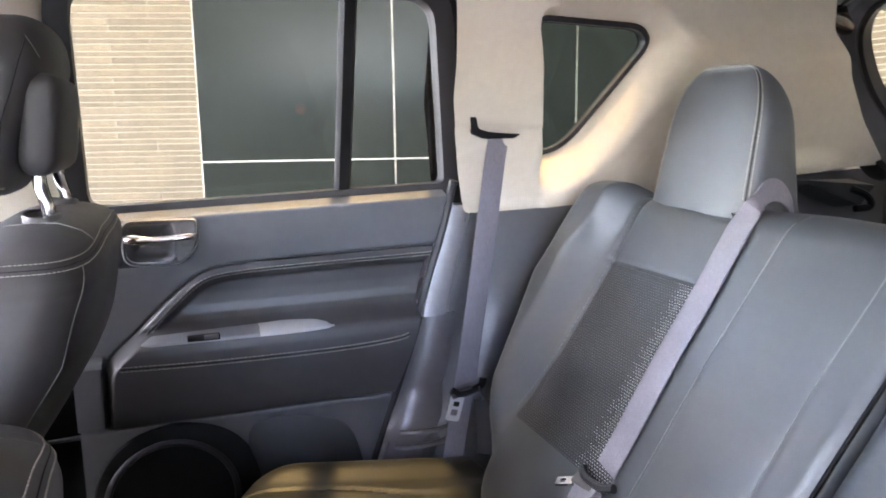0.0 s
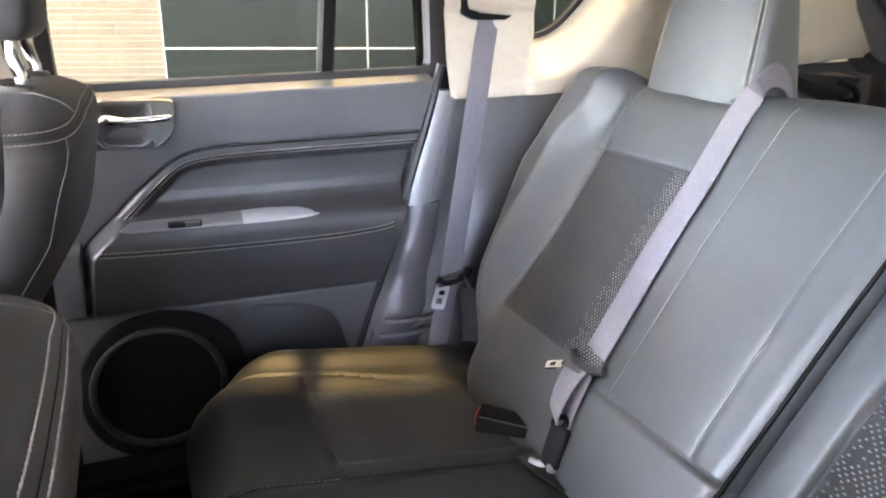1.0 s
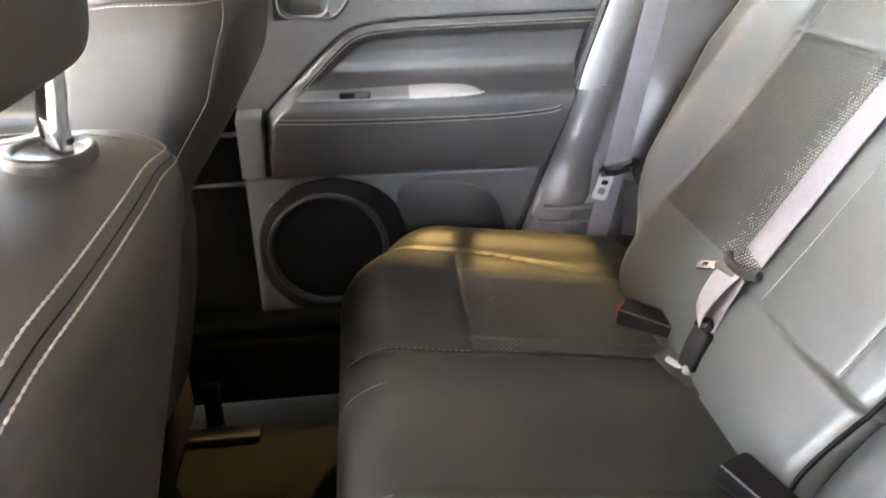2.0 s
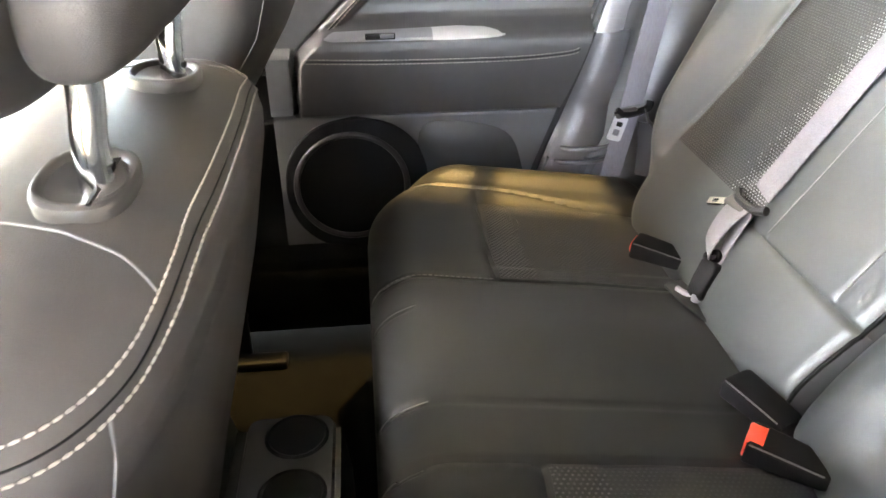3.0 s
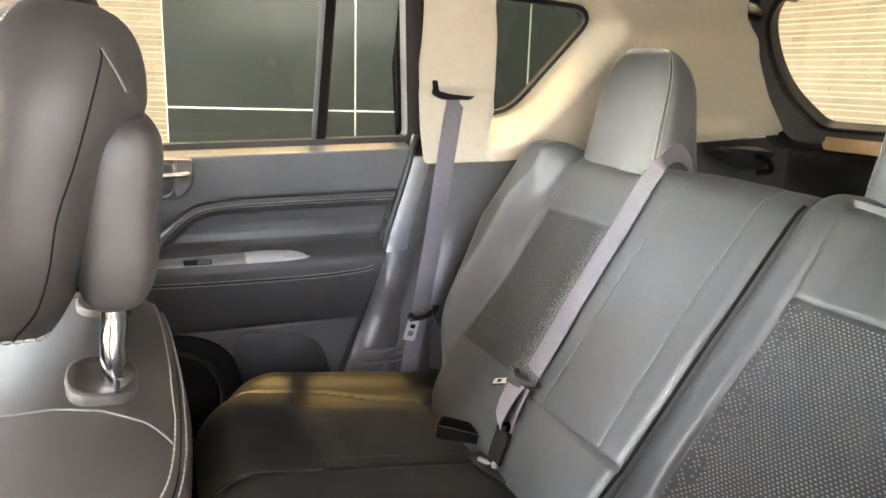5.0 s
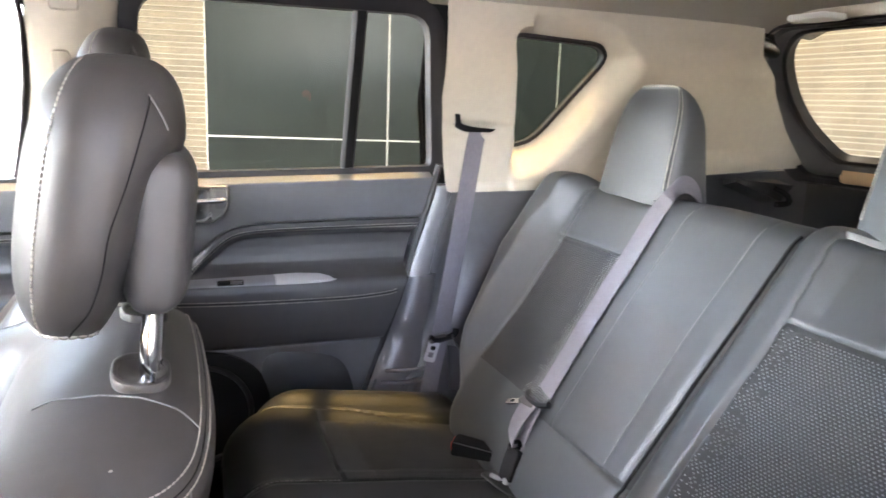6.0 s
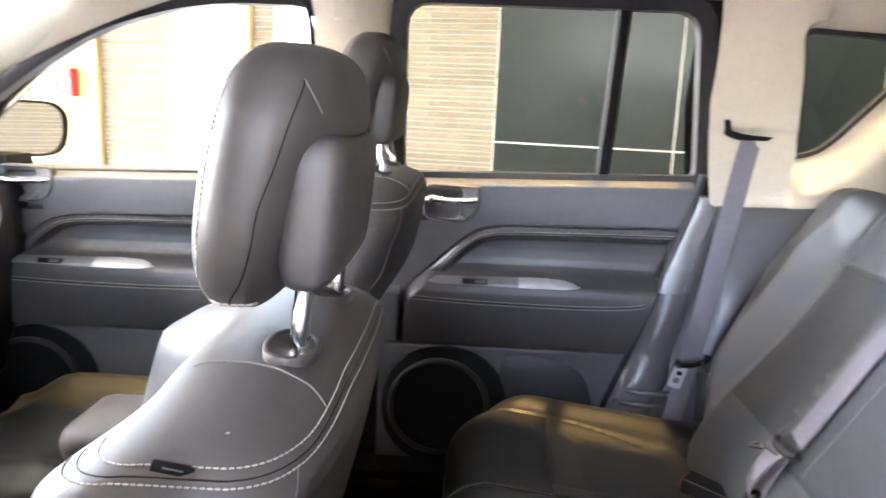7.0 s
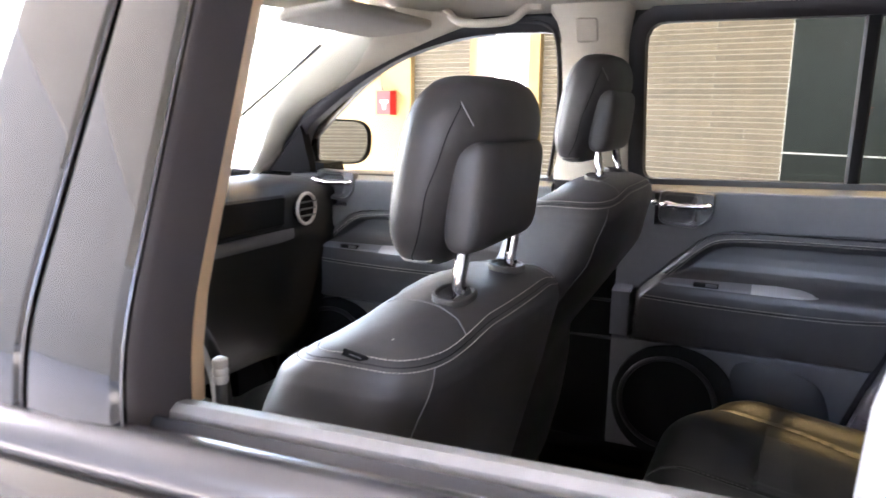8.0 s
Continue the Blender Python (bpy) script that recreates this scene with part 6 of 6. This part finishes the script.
pane_f = [[wsp(y * (1 - 0.12 * f), f) for y in np.linspace(-0.64, 0.64, 20)] for f in np.linspace(0, 1, 8)]
pane_b = [[wsp(y * (1 - 0.12 * f), f, 0.004) for y in np.linspace(-0.64, 0.64, 20)] for f in np.linspace(0, 1, 8)]
wg = part("glass", shell(pane_f, pane_b), GLASS, ws, "clear laminated glass")
wg.visible_shadow = False
part("wiper", tube([wsp(0.395, 0.36, 0.012), wsp(0.412, 0.60, 0.012), wsp(0.419, 0.80, 0.012)], 0.0035, 6), BLACK, ws, "thin black wiper blade")
part("top_band", shell([[wsp(y * 0.88, f, -0.003) for y in np.linspace(-0.62, 0.62, 16)] for f in (0.97, 1.03)], [[wsp(y * 0.88, f, -0.012) for y in np.linspace(-0.62, 0.62, 16)] for f in (0.97, 1.03)]), HEADLINER, ws)

for sgn in (1, -1):
    vis = thing("sun_visor", (-0.78, sgn * 0.31, 1.46), "pale beige sun visor folded up", "sun visor", "sun visors")
    pad = rounded([(-0.90, sgn * 0.14), (-0.72, sgn * 0.14), (-0.72, sgn * 0.545), (-0.90, sgn * 0.545)], 0.055, 8)
    part("pad", loft([[V(x, y, z + 0.10 * (x + 0.8)) for x, y in scaled(pad, k)] for k, z in ((0.012, 1.452), (0.003, 1.455), (0.0, 1.462), (0.003, 1.470), (0.012, 1.473))]), HEADLINER, vis, sharp=70)
    part("hinge", tube([V(-0.86, sgn * 0.50, 1.475), V(-0.86, sgn * 0.53, 1.490)], 0.006, 8), BEIGE, vis)
gh = thing("grab_handle", (-0.6, 0.56, 1.48), "pale beige roof grab handle above the door", "grab handle")
part("loop", tube(curve([(-0.705, 0.548, 1.508), (-0.690, 0.534, 1.494), (-0.662, 0.530, 1.474), (-0.60, 0.527, 1.469), (-0.538, 0.530, 1.474), (-0.510, 0.534, 1.494), (-0.495, 0.548, 1.510)], 30), 0.0095, 10), BEIGE, gh)
for x in (-0.71, -0.49):
    part("mount", rbox((x, 0.548, 1.508), (0.045, 0.03, 0.03), 0.009), BEIGE, gh)

mir = thing("door_mirror", (-1.15, 0.80, 1.09), "black door mirror outside the front window", "mirror")
mm_ = axes_along((0.897, -0.441, 0.0))


def mp(a, b, d):
    return V(-1.165, 0.832, 1.176) + mm_ @ V(d, a, b)


shape = rounded([(-0.098, -0.066), (0.090, -0.070), (0.100, 0.062), (-0.092, 0.070)], [0.025, 0.065, 0.065, 0.03], 10)
part("housing", loft([[mp(*(p * k), d) for p in shape] for k, d in ((0.35, -0.12), (0.75, -0.10), (0.97, -0.05), (1.0, 0.0), (0.97, 0.010), (0.92, 0.010), (0.90, 0.0))], (True, False)), BLACK, mir, "black mirror housing")
part("mirror_glass", loft([[mp(*(p * 0.90), 0.001) for p in shape], [mp(*(p * 0.90), -0.006) for p in shape]]), MIRROR, mir, "silvered mirror glass")
part("arm", loft([[V(x, y, z) for x, y, z in ((-1.20, yy, 1.075), (-1.14, yy, 1.075), (-1.15, yy, 1.12), (-1.20, yy, 1.12))] for yy in (0.70, 0.80)]), BLACK, mir)
sail = rounded([(-1.34, 1.085), (-1.175, 1.090), (-1.185, 1.235), (-1.25, 1.185)], 0.012)
part("sail_panel", loft([[FAR(*p, 0.004) for p in sail], [FAR(*p, 0.028) for p in scaled(sail, 0.006)]]), BLACK, mir, "black triangular sail panel")

con = thing("centre_console", (-0.6, MID, 0.3), "black centre console with two cup holders", "console")
part("body", loft([[V(x, MID + 0.02 + b, 0.30 + h * c) for b, c in ((-0.10, 0.0), (-0.10, 0.9), (-0.085, 1.0), (0.085, 1.0), (0.10, 0.9), (0.10, 0.0))] for x, h in ((-1.12, 0.36), (-0.85, 0.33), (-0.62, 0.34), (-0.36, 0.34), (-0.33, 0.19), (-0.185, 0.185), (-0.175, 0.10))]), HARD, con)
part("armrest_base", rbox((-0.520, 0.0, 0.715), (0.15, 0.10, 0.19), 0.02), HARD, con)
part("armrest_lid", rbox((-0.530, 0.0, 0.824), (0.20, 0.140, 0.056), 0.024, None, 3), LEATHER_FRONT, con, "padded leather armrest lid")
cupp = rounded([(-0.318, -0.075), (-0.192, -0.075), (-0.192, 0.115), (-0.318, 0.115)], 0.025)
part("cup_plate", loft([[V(x, y, 0.484) for x, y in cupp], [V(x, y, 0.494) for x, y in scaled(cupp, 0.004)]], (False, True)), HARD, con, "dark cup holder plate")
for cy in (-0.032, 0.072):
    part("cup_holder", loft([[V(-0.245 + r * c, cy + r * s, z) for c, s in oval(1, 1, 2, 32)] for r, z in ((0.044, 0.4945), (0.040, 0.4975), (0.037, 0.4950), (0.034, 0.4952))]), BLACK, con, "black round cup holder")
part("gear_lever", tube([V(-0.912, -0.045, 0.58), V(-0.905, -0.045, 0.66)], 0.010, 10), CHROME, con)
part("gear_knob", loft([[V(-0.902 + r * k, -0.045 + r * s, z) for k, s in oval(1, 1, 2, 20)] for r, z in ((0.013, 0.645), (0.021, 0.655), (0.023, 0.690), (0.021, 0.705), (0.012, 0.712))]), CHROME, con, "bright metal gear knob")
hood = thing("bonnet", (-1.9, MID, 0.9), "black painted bonnet ahead of the windscreen", "car body", kind="structure")
part("panel", shell([[V(x, MID + y, 1.02 - 0.10 * ((-1.42 - x) / 1.0) ** 1.5 - 0.06 * abs(y / 0.75) ** 3) for y in np.linspace(-0.74, 0.74, 16)] for x in np.linspace(-2.45, -1.42, 10)], [[V(x, MID + y, 0.5) for y in np.linspace(-0.74, 0.74, 16)] for x in np.linspace(-2.45, -1.42, 10)]), PAINT, hood)

# ---- wheels under the body ----
def car_wheel(x, sgn):
    w = thing("car_wheel", (x, MID + sgn * 0.72, 0.0), "black tyre on a grey alloy rim under the car", "wheel", "wheels of the car")
    def ring_at(r, y):
        return [V(x + r * k, MID + sgn * y, 0.345 + r * s) for k, s in oval(1, 1, 2, 40)]
    part("tyre", loft([ring_at(r, y) for r, y in ((0.225, 0.64), (0.30, 0.625), (0.335, 0.64), (0.345, 0.665), (0.345, 0.79), (0.335, 0.815), (0.30, 0.83), (0.225, 0.815))]), RUBBER, w)
    part("rim", loft([ring_at(r, y) for r, y in ((0.222, 0.80), (0.222, 0.822), (0.20, 0.818), (0.06, 0.80), (0.03, 0.812))]), GREYPLATE, w, "grey alloy rim")


for wx in (-1.62, 1.02):
    for sgn in (1, -1):
        car_wheel(wx, sgn)

# ---- wall cladding, piece by piece ----
COURSES = (0.033, 0.024)


def box_mesh(name, w, h, d, r, mat):
    verts, faces = rbox((0, 0, 0), (w, d, h), r, None, 1)
    me = bpy.data.meshes.new(name)
    me.from_pydata([tuple(v) for v in verts], [], faces)
    me.materials.append(mat)
    return me


rnd = random.Random(7)
stone_meshes = {}


def stones(parent, a0, a1, z0, z1, lo, hi, pick):
    """Courses of long stones; those inside the pick heights are pieces of their own, the rest one mesh."""
    rest_v = []
    z, k, made = z0, 0, 0
    while z < z1:
        h = COURSES[k % 2]
        a = a0
        while a < a1 - 0.01:
            w = min(rnd.choice((0.42, 0.60, 0.80, 0.90)), a1 - a)
            if a1 - (a + w) < 0.06:
                w = a1 - a
            d = rnd.uniform(lo, hi)
            if pick[0] < z < pick[1] and made < 300:
                key = (round(w, 2), k % 2)
                if key not in stone_meshes:
                    stone_meshes[key] = box_mesh("stone", key[0] - 0.003, h - 0.0045, 0.05, 0.003, STONE)
                ob = new("stone", stone_meshes[key])
                ob.parent = parent
                p = wallp(a + w / 2, z + h / 2, d - 0.025)
                ob.matrix_basis = Matrix.Translation(p) @ Matrix.Rotation(WA, 4, "Z")
                made += 1
            else:
                c = rbox((0, 0, 0), (w - 0.003, 0.05, h - 0.0045), 0.003, None, 1)
                m = np.array(Matrix.Rotation(WA, 3, "Z"))
                rest_v.append(([m @ q + wallp(a + w / 2, z + h / 2, d - 0.025) for q in c[0]], c[1]))
            a += w
        z += h
        k += 1
    return rest_v


left = stones(wall_far, -0.80, 0.0, 0.0, HALL_TOP, -0.027, -0.025, (0.95, 2.0))
left += stones(wall_far, -1.43, -1.30, 0.0, HALL_TOP, -0.027, -0.025, (9, 9))
left += stones(wall_far, -2.47, -1.955, 0.0, HALL_TOP, -0.027, -0.025, (9, 9))
tagged(part("stone_cladding", join(*left), STONE_J, wall_far, flat=True), kind="stuff")
back_stones = []
z, k = 0.0, 0
while z < 2.7:
    h = COURSES[k % 2]
    y = -1.0
    while y < 2.4:
        w = rnd.choice((0.25, 0.4, 0.55, 0.7))
        back_stones.append(rbox((2.903 - rnd.uniform(0, 0.002), y + w / 2, z + h / 2), (0.05, w - 0.004, h - 0.006), 0))
        y += w
    z += h
    k += 1
tagged(part("stone_cladding", join(*back_stones), STONE_J, wall_back, flat=True), kind="stuff")
SLABS = ((0.0, 0.914), (0.914, 0.892), (1.806, 0.894), (2.70, 0.30))
for a0, w in SLABS:
    for za, zb in ((0.0, 1.085), (1.085, 2.72)):
        sl = box_mesh("slab", w - 0.008, zb - za - 0.008, 0.03, 0.001, SLAB)
        ob = new("slab", sl)
        ob.parent = wall_far
        ob.matrix_basis = Matrix.Translation(wallp(a0 + w / 2, (za + zb) / 2, -0.0145)) @ Matrix.Rotation(WA, 4, "Z")
part("grout", wall_block(0.0, 3.0, 0.0, HALL_TOP, -0.03, -0.004), GROUT, wall_far, "pale grout between the slabs")
